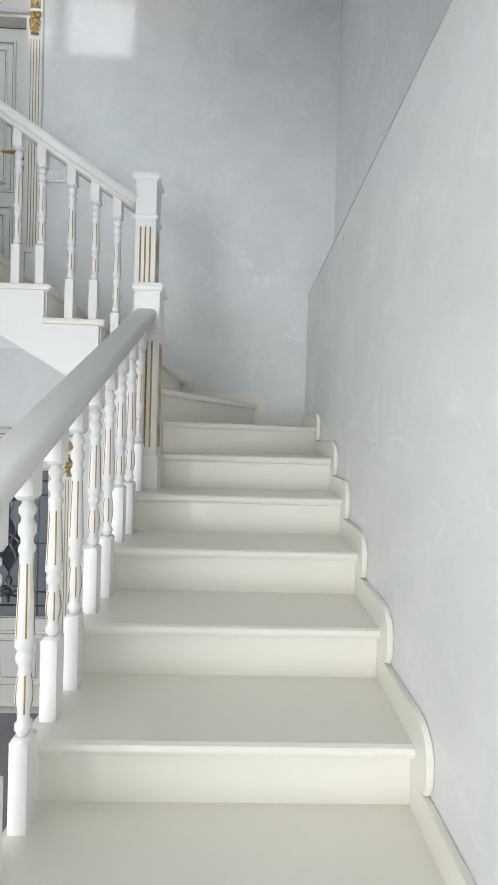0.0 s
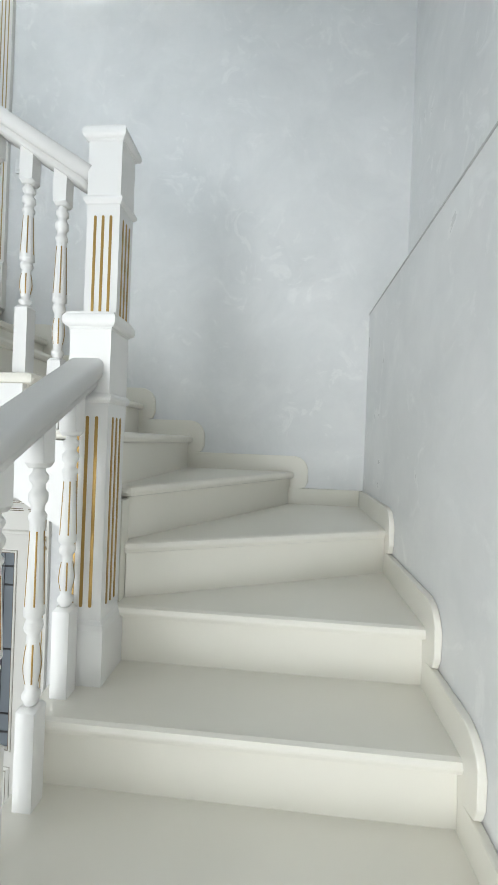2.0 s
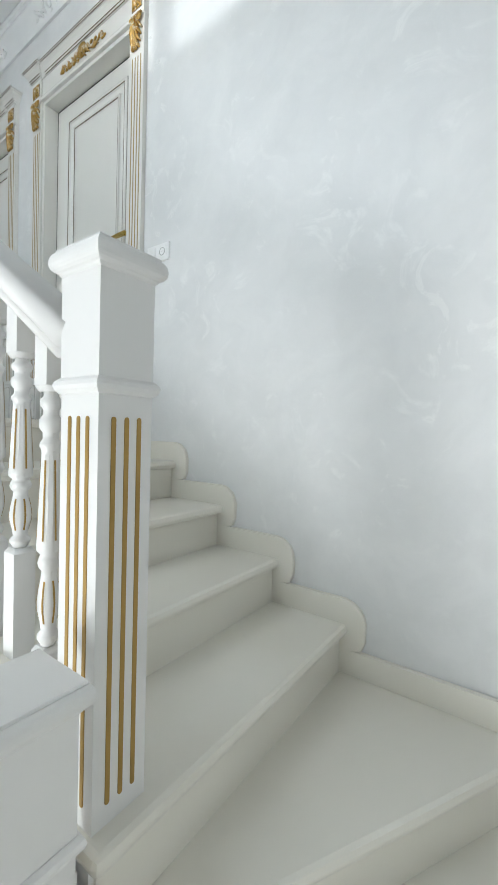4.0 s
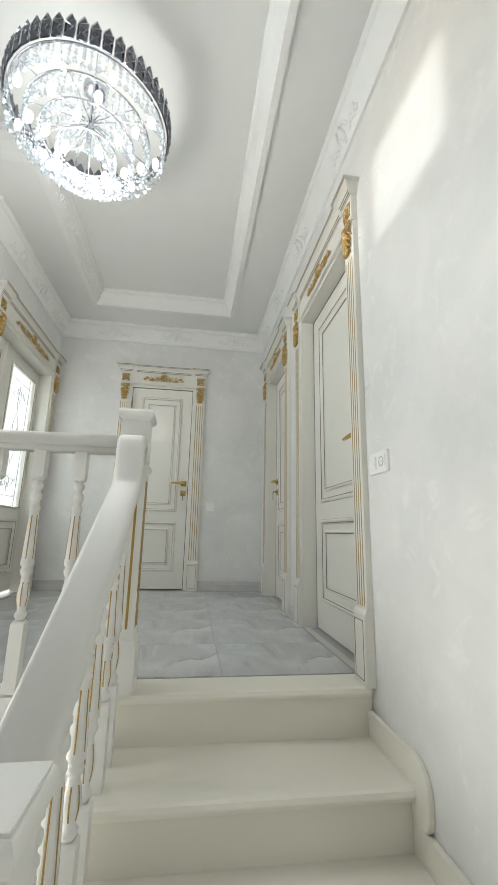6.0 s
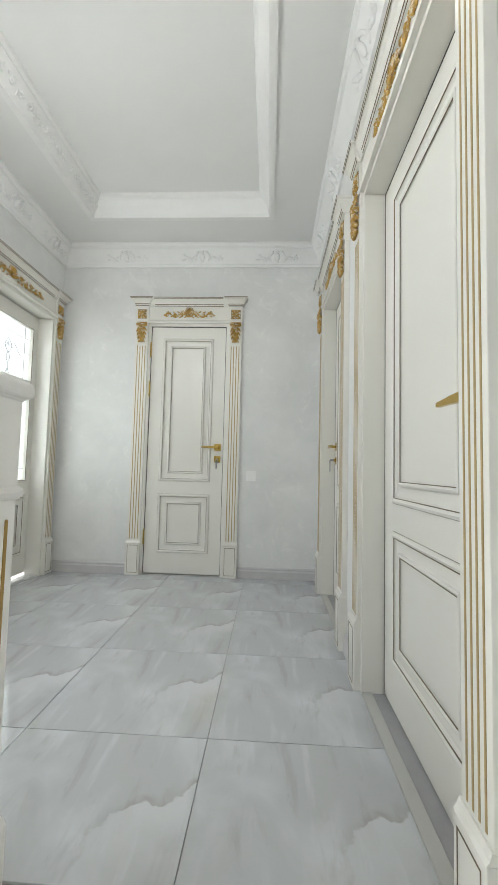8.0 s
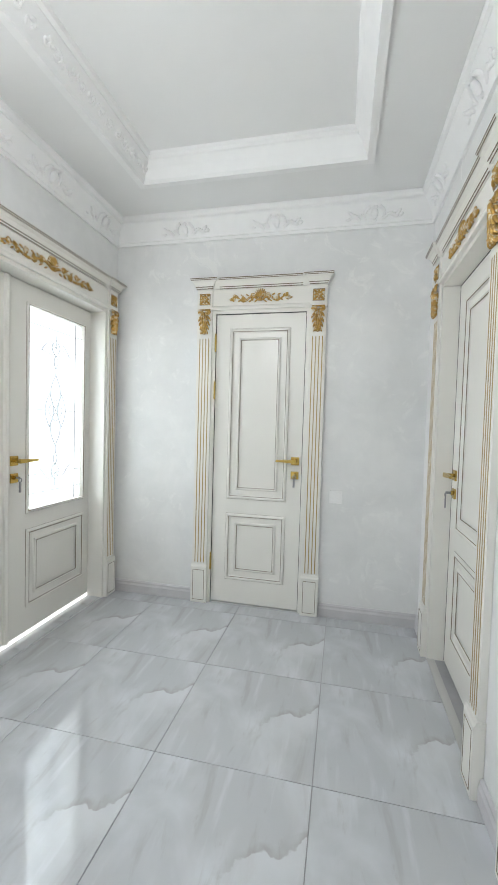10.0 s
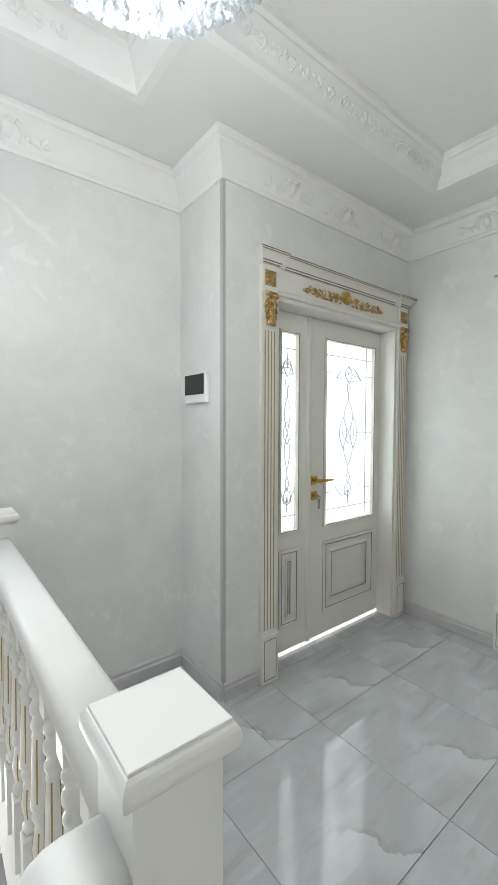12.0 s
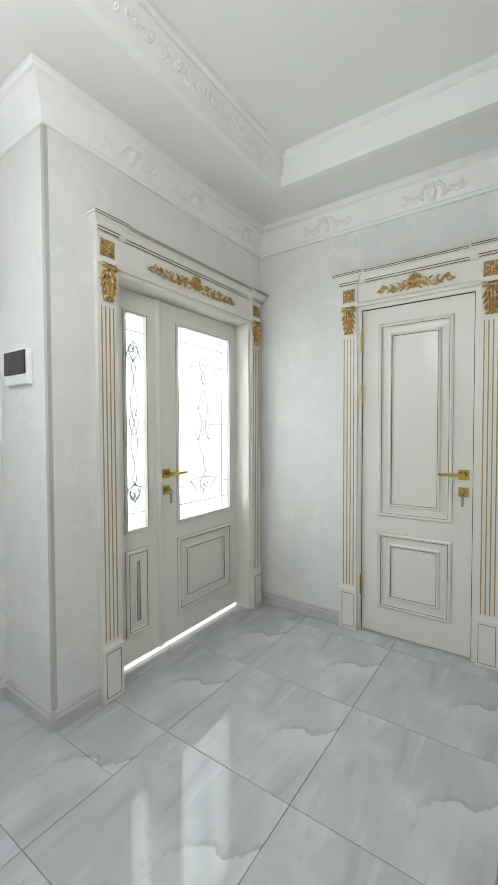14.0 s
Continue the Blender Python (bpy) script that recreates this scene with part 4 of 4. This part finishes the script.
def panel_door(name, m, w, depth, side, hinges, label):
    """A two-panel door in its casing. side: +1 handle on the right."""
    d = tagged(empty(name, m), label, "door", kind="structure")
    casing(d, w, 0.2 if depth > 0.05 else 0.14)
    h = w / 2 - (0.022 if depth > 0.05 else 0.004)
    y = depth
    bm = bmesh.new()
    x0, x1 = -h + 0.003, h - 0.003
    px = h - 0.121
    rails = [(0.012, 0.176), (0.647, 0.748), (1.927, 2.04 if depth < 0.05 else 2.024)]
    box(bm, x0, -px, y, y + 0.04, rails[0][0], rails[2][1])
    box(bm, px, x1, y, y + 0.04, rails[0][0], rails[2][1])
    for z0, z1 in rails:
        box(bm, -px, px, y, y + 0.04, z0, z1)
    box(bm, -px, px, y + 0.006, y + 0.034, 0.175, 1.93)
    box(bm, -px + 0.068, px - 0.068, y + 0.0005, y + 0.01, 0.176 + 0.07, 0.647 - 0.07)
    box(bm, -px + 0.068, px - 0.068, y + 0.0005, y + 0.01, 0.748 + 0.07, 1.927 - 0.07)
    leaf = part("leaf", bm, LACQUER, d)
    moulding_pair(leaf, -px, px, 0.176, 0.647, y)
    moulding_pair(leaf, -px, px, 0.748, 1.927, y)
    handle(leaf, side * (h - 0.066), y, -side)
    # Thin black strips paint the dark gap between leaf and jamb.
    bm = bmesh.new()
    q, top = w / 2 - 0.022, 2.028
    for s in (-1, 1):
        lo, hi = sorted((s * (q - 0.0042), s * (q - 0.0004)))
        box(bm, lo, hi, y - 0.0012, y + 0.003, 0.012, top - 0.0004)
    box(bm, -q + 0.0045, q - 0.0045, y - 0.0012, y + 0.003, top - 0.005, top - 0.0004)
    part("gap_shade_strip", bm, BLACK, d, "black strips painting the dark gap round the leaf")
    if hinges:
        for z in (0.30, 1.50, 1.83):
            bm = bmesh.new()
            lathe(bm, [(0.003, -0.062), (0.006, -0.06), (0.0065, -0.055), (0.0065, 0.055), (0.006, 0.06), (0.003, 0.062)], 8, (-side * (q - 0.003), -0.016 if depth < 0.05 else y - 0.006), z)
            part("hinge", bm, BRASS, leaf, "brass hinge")
    if depth > 0.05:
        part("threshold", boxed(-w / 2 + 0.022, w / 2 - 0.022, -0.012, 0.028, 0.0005, 0.008, 0.002), BEAD, d, "grey metal threshold strip")
        # Flat darker strip paints the dark gap between threshold and leaf.
        part("threshold_gap_strip", boxed(-w / 2 + 0.022, w / 2 - 0.022, 0.029, depth + 0.02, 0.0003, 0.003), SILL, d, "flat grey strip painting the dark gap before the leaf")
    bm = bmesh.new()
    box(bm, -w / 2, w / 2, 0.19, 0.2, 0, 2.05)
    part("backing", bm, LACQUER, d)
    return d


panel_door("door_1", pose(DOOR_B[0], HALL_N, 0), DOOR_B[1], 0.004, 1, True, "closed cream lacquered door with gilded pilasters on the end wall")
panel_door("door_2", pose(0, DOOR_C[0], 0, 0, 0, -90), DOOR_C[1], 0.075, 1, False, "closed cream lacquered door with gilded pilasters beside the stairs")
panel_door("door_3", pose(0, DOOR_D[0], 0, 0, 0, -90), DOOR_D[1], 0.075, -1, False, "closed cream lacquered door with gilded pilasters near the hall corner")


def ogive(cx, z0, z1, w, y, n=12):
    """A pointed oval."""
    right = [(cx + w * math.sin(math.pi * i / n) ** 1.15, y, z0 + (z1 - z0) * i / n) for i in range(n + 1)]
    left = [(2 * cx - p[0], p[1], p[2]) for p in right[1:-1]][::-1]
    return right + left


def leading(x0, x1, z0, z1, y, slim, r=0.0017):
    """Came lines of a leaded pane: cross lines, a chain of pointed ovals and two sprigs."""
    bm, cur = bmesh.new(), bmesh.new()
    q_r = r * 1.5
    cx, w, h = (x0 + x1) / 2, x1 - x0, z1 - z0

    def line(*pts):
        tube(bm, [(px, y, pz) for px, pz in pts], r, 5)
    for f in (0.075, 0.925):
        line((x0, z0 + f * h), (x1, z0 + f * h))
    if not slim:
        line((x1 - 0.13 * w, z0), (x1 - 0.13 * w, z1))
    fills = []
    for s, zc in ((1, z0 + 0.83 * h), (-1, z0 + 0.17 * h)):
        tube(cur, [(cx, y, zc), (cx, y, zc + s * 0.075 * h)], q_r, 5)
        spread = 0.42 * w if slim else 0.32 * w
        for q in (-1, 1):
            tube(cur, [(cx + q * spread * i / 10, y, zc + s * 0.032 * h * math.sin(math.pi * 1.6 * i / 10)) for i in range(11)], q_r, 5)
            tube(cur, [(cx + q * spread * 0.75 * math.sin(math.pi * i / 10), y, zc - s * 0.03 * h * (1 - math.cos(math.pi * i / 10)) * 0.6) for i in range(11)], q_r, 5)
            if not slim:
                line((cx + q * spread, zc), (x0 if q < 0 else x1, zc))
        tube(cur, ogive(cx, zc - 0.045 * h, zc + 0.05 * h, 0.07 * w if not slim else 0.2 * w, y), q_r, 5, True)
        tube(cur, ogive(cx, zc - s * 0.11 * h, zc - s * 0.035 * h, 0.035 * w if not slim else 0.1 * w, y), q_r, 5, True)
        fills.append((cx, zc - 0.045 * h, zc + 0.05 * h, 0.07 * w if not slim else 0.2 * w))
        tube(cur, [(cx, y, zc - s * 0.11 * h), (cx, y, z0 + 0.5 * h + s * 0.19 * h)], q_r, 5)
    k = 1.0 if slim else 0.55
    for z_0, z_1, ww, dx in ((0.5, 0.69, 0.16, 0), (0.31, 0.5, 0.16, 0), (0.41, 0.59, 0.13, -0.10), (0.41, 0.59, 0.13, 0.10), (0.44, 0.56, 0.22, 0)):
        if slim and dx:
            continue
        tube(cur, ogive(cx + dx * w * 1.1, z0 + z_0 * h, z0 + z_1 * h, ww * w * k, y), q_r, 5, True)
        fills.append((cx + dx * w * 1.1, z0 + z_0 * h, z0 + z_1 * h, ww * w * k))
    for q in (-1, 1):
        line((cx + q * (0.22 * w * k + 0.01), z0 + 0.5 * h), (x0 if q < 0 else x1, z0 + 0.5 * h))
    return bm, cur, fills


def glazed_leaf(d, x0, x1, gx0, gx1, gz0, gz1, y, slim, pane_mat, fill_mat, lead_mat, z0=0.027, r=0.0017, z1=2.024):
    """A door leaf with a leaded pane above and a panel below."""
    p0, p1 = 0.17, gz0 - 0.107
    bm = bmesh.new()
    box(bm, x0, gx0, y, y + 0.045, z0, z1)
    box(bm, gx1, x1, y, y + 0.045, z0, z1)
    for a, b in ((z0, p0), (p1, gz0), (gz1, z1)):
        box(bm, gx0, gx1, y, y + 0.045, a, b)
    box(bm, gx0, gx1, y + 0.006, y + 0.038, p0 - 0.003, p1 + 0.003)
    leaf = part("leaf", bm, LACQUER, d)
    bm = bmesh.new()
    frame_ring(bm, gx0 - 0.014, gx1 + 0.014, gz0 - 0.014, gz1 + 0.014, [(0, 0), (0.002, 0.009), (0.009, 0.011), (0.016, 0.004), (0.02, -0.01)], y)
    part("glazing_bead", bm, LACQUER, leaf)
    bm = bmesh.new()
    for k in (0.0, 0.0125):
        frame_ring(bm, gx0 - 0.0145 + k, gx1 + 0.0145 - k, gz0 - 0.0145 + k, gz1 + 0.0145 - k, [(0, 0.0), (0, 0.0095 * (1 if k else 0.2)), (0.0026, 0.0095 * (1 if k else 0.2)), (0.0026, 0)], y)
    part("patina_line", bm, PATINA, leaf)
    o = part("glass_pane", boxed(gx0, gx1, y + 0.02, y + 0.026, gz0, gz1), pane_mat, leaf, "leaded glass pane")
    o.visible_shadow = False
    bm, cur, fills = leading(gx0, gx1, gz0, gz1, y + 0.018, slim, r)
    part("leading", bm, lead_mat, leaf, "dark lead came lines")
    part("glass_ornament", cur, lead_mat if fill_mat else SOFT_EDGE, leaf, "curved ornament in the glass")
    if fill_mat:
        bm = bmesh.new()
        for i, (cx, za, zb, ww) in enumerate(fills):
            ring = [(p[0], p[2]) for p in ogive(cx, za, zb, ww * 0.97, 0)]
            prism(bm, ring, "y", y + 0.0185 - 0.0004 * i, y + 0.0197)
        o = part("bevelled_glass", bm, fill_mat, leaf)
        o.visible_shadow = False
    moulding_pair(leaf, gx0 - 0.012, gx1 + 0.012, p0, p1, y, True, 0.068 if not slim else 0.06)
    return leaf


# double door with leaded panes, lit from outside
d = tagged(empty("door_4", pose(AX, DOOR_A[0], 0, 0, 0, 90)), "closed cream double door with leaded frosted glass and gilded casing", "door", kind="structure")
casing(d, DOOR_A[1], 0.2)
c = DOOR_A[0]
half = DOOR_A[1] / 2 - 0.022
glazed_leaf(d, -half, 3.782 - c, 3.558 - c, 3.70 - c, 0.742, 1.908, 0.105, True, FROST, None, LEAD, r=0.002)
main = glazed_leaf(d, 3.79 - c, half, 3.943 - c, 4.452 - c, 0.734, 1.91, 0.105, False, FROST, None, LEAD, r=0.002)
handle(main, 3.79 - c + 0.05, 0.105, 1)
bm = bmesh.new()
prism(bm, [(3.769 - c, 0.106), (3.773 - c, 0.09), (3.786 - c, 0.086), (3.799 - c, 0.09), (3.803 - c, 0.106)], "z", 0.03, 2.024)
part("meeting_strip", bm, LACQUER, d)
# Solid glowing strip stands in for daylight leaking under the leaves.
part("gap_glow_strip", boxed(-half, half, 0.104, 0.14, 0.0045, 0.026), DAY, d, "glowing strip standing in for daylight under the door")
part("tile", boxed(-half - 0.02, half + 0.02, 0.001, 0.2, -0.01, 0.004), ONYX, d)
back = tagged(link("backdrop", boxed(AX - 0.23, AX - 0.21, 3.40, 4.58, -0.005, 2.15), DAY), "bright daylight behind the frosted door glass", "backdrop", kind="structure")

# ground-floor door with stained glass, seen between the balusters
d = tagged(empty("door_5", pose(0, DOOR_E[0], GROUND, 0, 0, -90)), "closed cream door with stained glass and gilded casing below the stairs", "door", kind="structure")
casing(d, DOOR_E[1], 0.2)
half = DOOR_E[1] / 2 - 0.022
glazed_leaf(d, -half + 0.003, half - 0.003, -0.31, 0.31, 0.735, 1.92, 0.06, False, SMOKE, BLUE, LEAD, 0.012, 0.006)
# Added black sheet stands in for the dark space behind the glass.
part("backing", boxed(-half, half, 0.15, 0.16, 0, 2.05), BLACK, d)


# ---- wall fittings ----
def switch_plate(m, gang, label):
    t = thing("wall_switch", m, label, "switch")
    w = 0.042 * (1 if gang == 1 else 1.85)
    part("frame", boxed(-w, w, -0.011, 0, -0.042, 0.042, 0.003), PLASTIC, t)
    for i in range(gang):
        cx = (i - (gang - 1) / 2) * 0.071
        if gang == 2 and i == 1:
            part("rocker", boxed(cx - 0.027, cx + 0.027, -0.014, -0.0115, -0.027, 0.027, 0.001), PLASTIC, t)
            bm = bmesh.new()
            tube(bm, [(cx + 0.018 * math.cos(a), -0.0142, 0.018 * math.sin(a)) for a in [2 * math.pi * j / 18 for j in range(18)]], 0.002, 5, True)
            for s in (-0.007, 0.007):
                tube(bm, [(cx + s, -0.0139, 0), (cx + s, -0.0146, 0)], 0.0025, 6)
            part("socket", bm, BEAD, t)
        else:
            part("rocker", boxed(cx - 0.026, cx + 0.026, -0.016, -0.0115, -0.026, 0.026, 0.002), PLASTIC, t)
    return t


switch_plate(pose(-0.535, HALL_N, 0.806), 1, "white light switch on the plaster wall")
switch_plate(pose(0, 1.983, 0.838, 0, 0, -90), 2, "white double plate with switch and socket beside the door")
t = thing("thermostat", pose(-2.385, JY, 1.58), "white wall controller with a black screen", "controller")
part("housing", boxed(-0.105, 0.105, -0.022, 0, -0.093, 0.058, 0.004), PLASTIC, t)
part("screen", boxed(-0.1, 0.088, -0.027, -0.0225, -0.05, 0.054, 0.002), BLACK, t, "black glossy screen")


# ---- stucco relief ----
def relief():
    """A worn, paint-filled urn between curling leaves for the crown moulding, in the xz plane."""
    rnd, bm = random.Random(7), bmesh.new()
    blob(bm, (0, -0.004, 0.004), (0.017, 0.013, 0.024), 0, 10)
    blob(bm, (0.002, -0.002, 0.03), (0.012, 0.009, 0.008), 0, 8)
    blob(bm, (0, -0.001, -0.026), (0.013, 0.009, 0.009), 0, 8)
    for s in (-1, 1):
        tube(bm, [(s * (0.014 + 0.03 * math.sin(q)), 0, 0.034 * math.cos(q) - 0.002) for q in [0.25 + 0.28 * i for i in range(9)]], [0.0085 - 0.0005 * i for i in range(9)], 7)
        for i in range(7):
            x = 0.045 + 0.012 * i
            blob(bm, (s * x, 0, rnd.uniform(-0.02, 0.008)), (rnd.uniform(0.007, 0.011), 0.008, rnd.uniform(0.011, 0.019)), s * rnd.uniform(0.5, 1.9), 8)
    return bm


def leaf_run(n):
    """A run of worn, paint-filled leaf curls for the tray moulding."""
    rnd, bm = random.Random(3), bmesh.new()
    for i in range(n):
        x, f = 0.075 * i, 1 if i % 2 else -1
        tube(bm, [(x + px, 0, pz) for px, py, pz in spiral(0, 0, rnd.uniform(0.018, 0.024), 0.008, -f * math.pi / 2, f * 0.75, 0, 9)], 0.007, 6)
        for j in range(4):
            blob(bm, (x + rnd.uniform(-0.03, 0.04), 0, rnd.uniform(-0.02, 0.02)), (rnd.uniform(0.006, 0.01), 0.0065, rnd.uniform(0.009, 0.017)), rnd.uniform(-1.6, 1.6), 7)
    return bm


def on_crown(x, y, turn):
    shared(crown, "stucco_relief", relief, STUCCO, STORE, pose(x, y, 2.605) @ Matrix.Rotation(radians(turn), 4, "Z") @ Matrix.Rotation(radians(38), 4, "X") @ Matrix.Diagonal((1.35, 1.3, 1.35, 1)))


C = 0.036
for x in (-1.62, -0.98, -0.36):
    on_crown(x, HALL_N - C, 0)
for y in (0.45, 1.3, 2.15, 3.0, 3.75, 4.4):
    on_crown(-C, y, -90)
for y in (3.5, 3.95, 4.45):
    on_crown(AX + C, y, 90)
for y in (0.4, 1.25, 2.25):
    on_crown(WX + C, y, 90)
for x in (-2.0, -1.27, -0.5):
    on_crown(x, -0.19 + C, 180)


def on_tray(x, y):
    """Along the west side of the tray."""
    shared(tray, "stucco_scroll", lambda: leaf_run(7), STUCCO, STORE, pose(x, y, CEIL + 0.052) @ Matrix.Rotation(radians(90), 4, "Z") @ Matrix.Rotation(radians(30), 4, "X"))


T = BORDER + 0.032
for i in range(3):
    on_tray(AX + T, 2.72 + 0.525 * i)
for i in range(4):
    on_tray(WX + T, 0.34 + 0.525 * i)

# ---- chandelier ----
ch = thing("chandelier", pose(-1.343, 2.31, 0), "lit round crystal chandelier with a mirrored jagged rim", "chandelier")
part("canopy", lathe(bmesh.new(), [(0.055, UPPER - 0.03), (0.06, UPPER - 0.012), (0.06, UPPER)], 24), CHROME, ch)
bm = bmesh.new()
lathe(bm, [(0.012, 2.5), (0.012, UPPER)], 10)
part("stem", bm, CHROME, ch)
TIERS = [(0.375, 2.6, 38, 0.085), (0.30, 2.545, 32, 0.10), (0.225, 2.49, 26, 0.115), (0.14, 2.43, 18, 0.125)]
for r, z, n, drop in TIERS:
    bm = bmesh.new()
    tube(bm, [(r * math.cos(2 * math.pi * i / 48), r * math.sin(2 * math.pi * i / 48), z) for i in range(48)], 0.006, 6, True)
    part("ring", bm, CHROME, ch, smooth=True)
    for i in range(6):
        a = 2 * math.pi * i / 6 + r * 5
        bm = bmesh.new()
        tube(bm, [(0, 0, 2.62), (r * 0.6 * math.cos(a), r * 0.6 * math.sin(a), (z + 2.62) / 2), (r * math.cos(a), r * math.sin(a), z)], 0.0026, 5)
        part("arm", bm, CHROME, ch, smooth=True)
    bm = bmesh.new()
    for i in range(n * 2):
        a = math.pi * i / n
        rr = r + random.uniform(-0.006, 0.006)
        cx, cy = rr * math.cos(a), rr * math.sin(a)
        zz = z - 0.006
        for j in range(4):
            s = (0.011, 0.010, 0.010, 0.016)[j] * random.uniform(0.85, 1.15)
            hgt = (0.15 * drop + 0.008, 0.15 * drop + 0.008, 0.15 * drop + 0.008, drop * 0.42)[j]
            tw = random.random()
            top, bot = zz, zz - hgt
            vs = [bm.verts.new((cx + s * math.cos(tw + k * math.pi / 2), cy + s * math.sin(tw + k * math.pi / 2), zz - hgt * (0.4 if j < 3 else 0.75))) for k in range(4)]
            t1, b1 = bm.verts.new((cx, cy, top)), bm.verts.new((cx, cy, bot))
            for k in range(4):
                bm.faces.new((vs[k], vs[(k + 1) % 4], t1))
                bm.faces.new((vs[(k + 1) % 4], vs[k], b1))
            zz = bot - 0.002
    part("crystal_fringe", bm, CRYSTAL, ch, "strings of clear cut crystals")["kind"] = "stuff"
    m = max(4, n // 4)
    for i in range(m):
        a = 2 * math.pi * (i + 0.5) / m
        bm = bmesh.new()
        lathe(bm, [(0.006, 0.024), (0.015, 0.014), (0.019, -0.006), (0.015, -0.028), (0.004, -0.038)], 10, ((r - 0.03) * math.cos(a), (r - 0.03) * math.sin(a)), z - 0.05)
        part("bulb", bm, BULB, ch, "lit bulb", smooth=True)
tooth = bmesh.new()
for z0, s in ((2.60, 1), (2.645, -1)):
    v = [tooth.verts.new(p) for p in ((-0.022, 0.0, z0), (0.022, 0.0, z0), (0.022, 0.0, z0 + 0.045), (-0.022, 0.0, z0 + 0.045), (0.0, 0.016, z0 + 0.022))]
    for q in ((0, 1, 4), (1, 2, 4), (2, 3, 4), (3, 0, 4)):
        tooth.faces.new([v[k] for k in q])
    w = [tooth.verts.new((p.co.x, -0.006, p.co.z)) for p in v[:4]]
    for k in range(4):
        tooth.faces.new((v[k], v[(k + 1) % 4], w[(k + 1) % 4], w[k]))
    tooth.faces.new(w[::-1])
v = [tooth.verts.new(p) for p in ((-0.02, 0, 2.69), (0.02, 0, 2.69), (0, 0, 2.73), (0, 0.012, 2.70))]
for q in ((0, 1, 3), (1, 2, 3), (2, 0, 3), (0, 2, 1)):
    tooth.faces.new([v[k] for k in q])
first = part("mirror_tooth", tooth, SMOKED, ch, "faceted dark mirror tooth of the rim")
zig = bmesh.new()
tube(zig, [(-0.022, 0.004, 2.692), (0.018, 0.012, 2.668), (-0.018, 0.012, 2.645), (0.022, 0.004, 2.602)], 0.0022, 5)
tube(zig, [(-0.022, 0.003, 2.6), (-0.022, 0.003, 2.69), (0, 0.003, 2.73), (0.022, 0.003, 2.69), (0.022, 0.003, 2.6)], 0.0018, 5)
zig = part("tooth_edge", zig, CHROME, first, "bright zigzag edging")
COUNT = 48
for i in range(COUNT):
    a = 2 * math.pi * i / COUNT
    m = Matrix.Rotation(a - math.pi / 2, 4, "Z") @ Matrix.Translation((0, 0.395, 0))
    if i == 0:
        first.matrix_basis = m
    else:
        twin(zig, twin(first, ch, m))
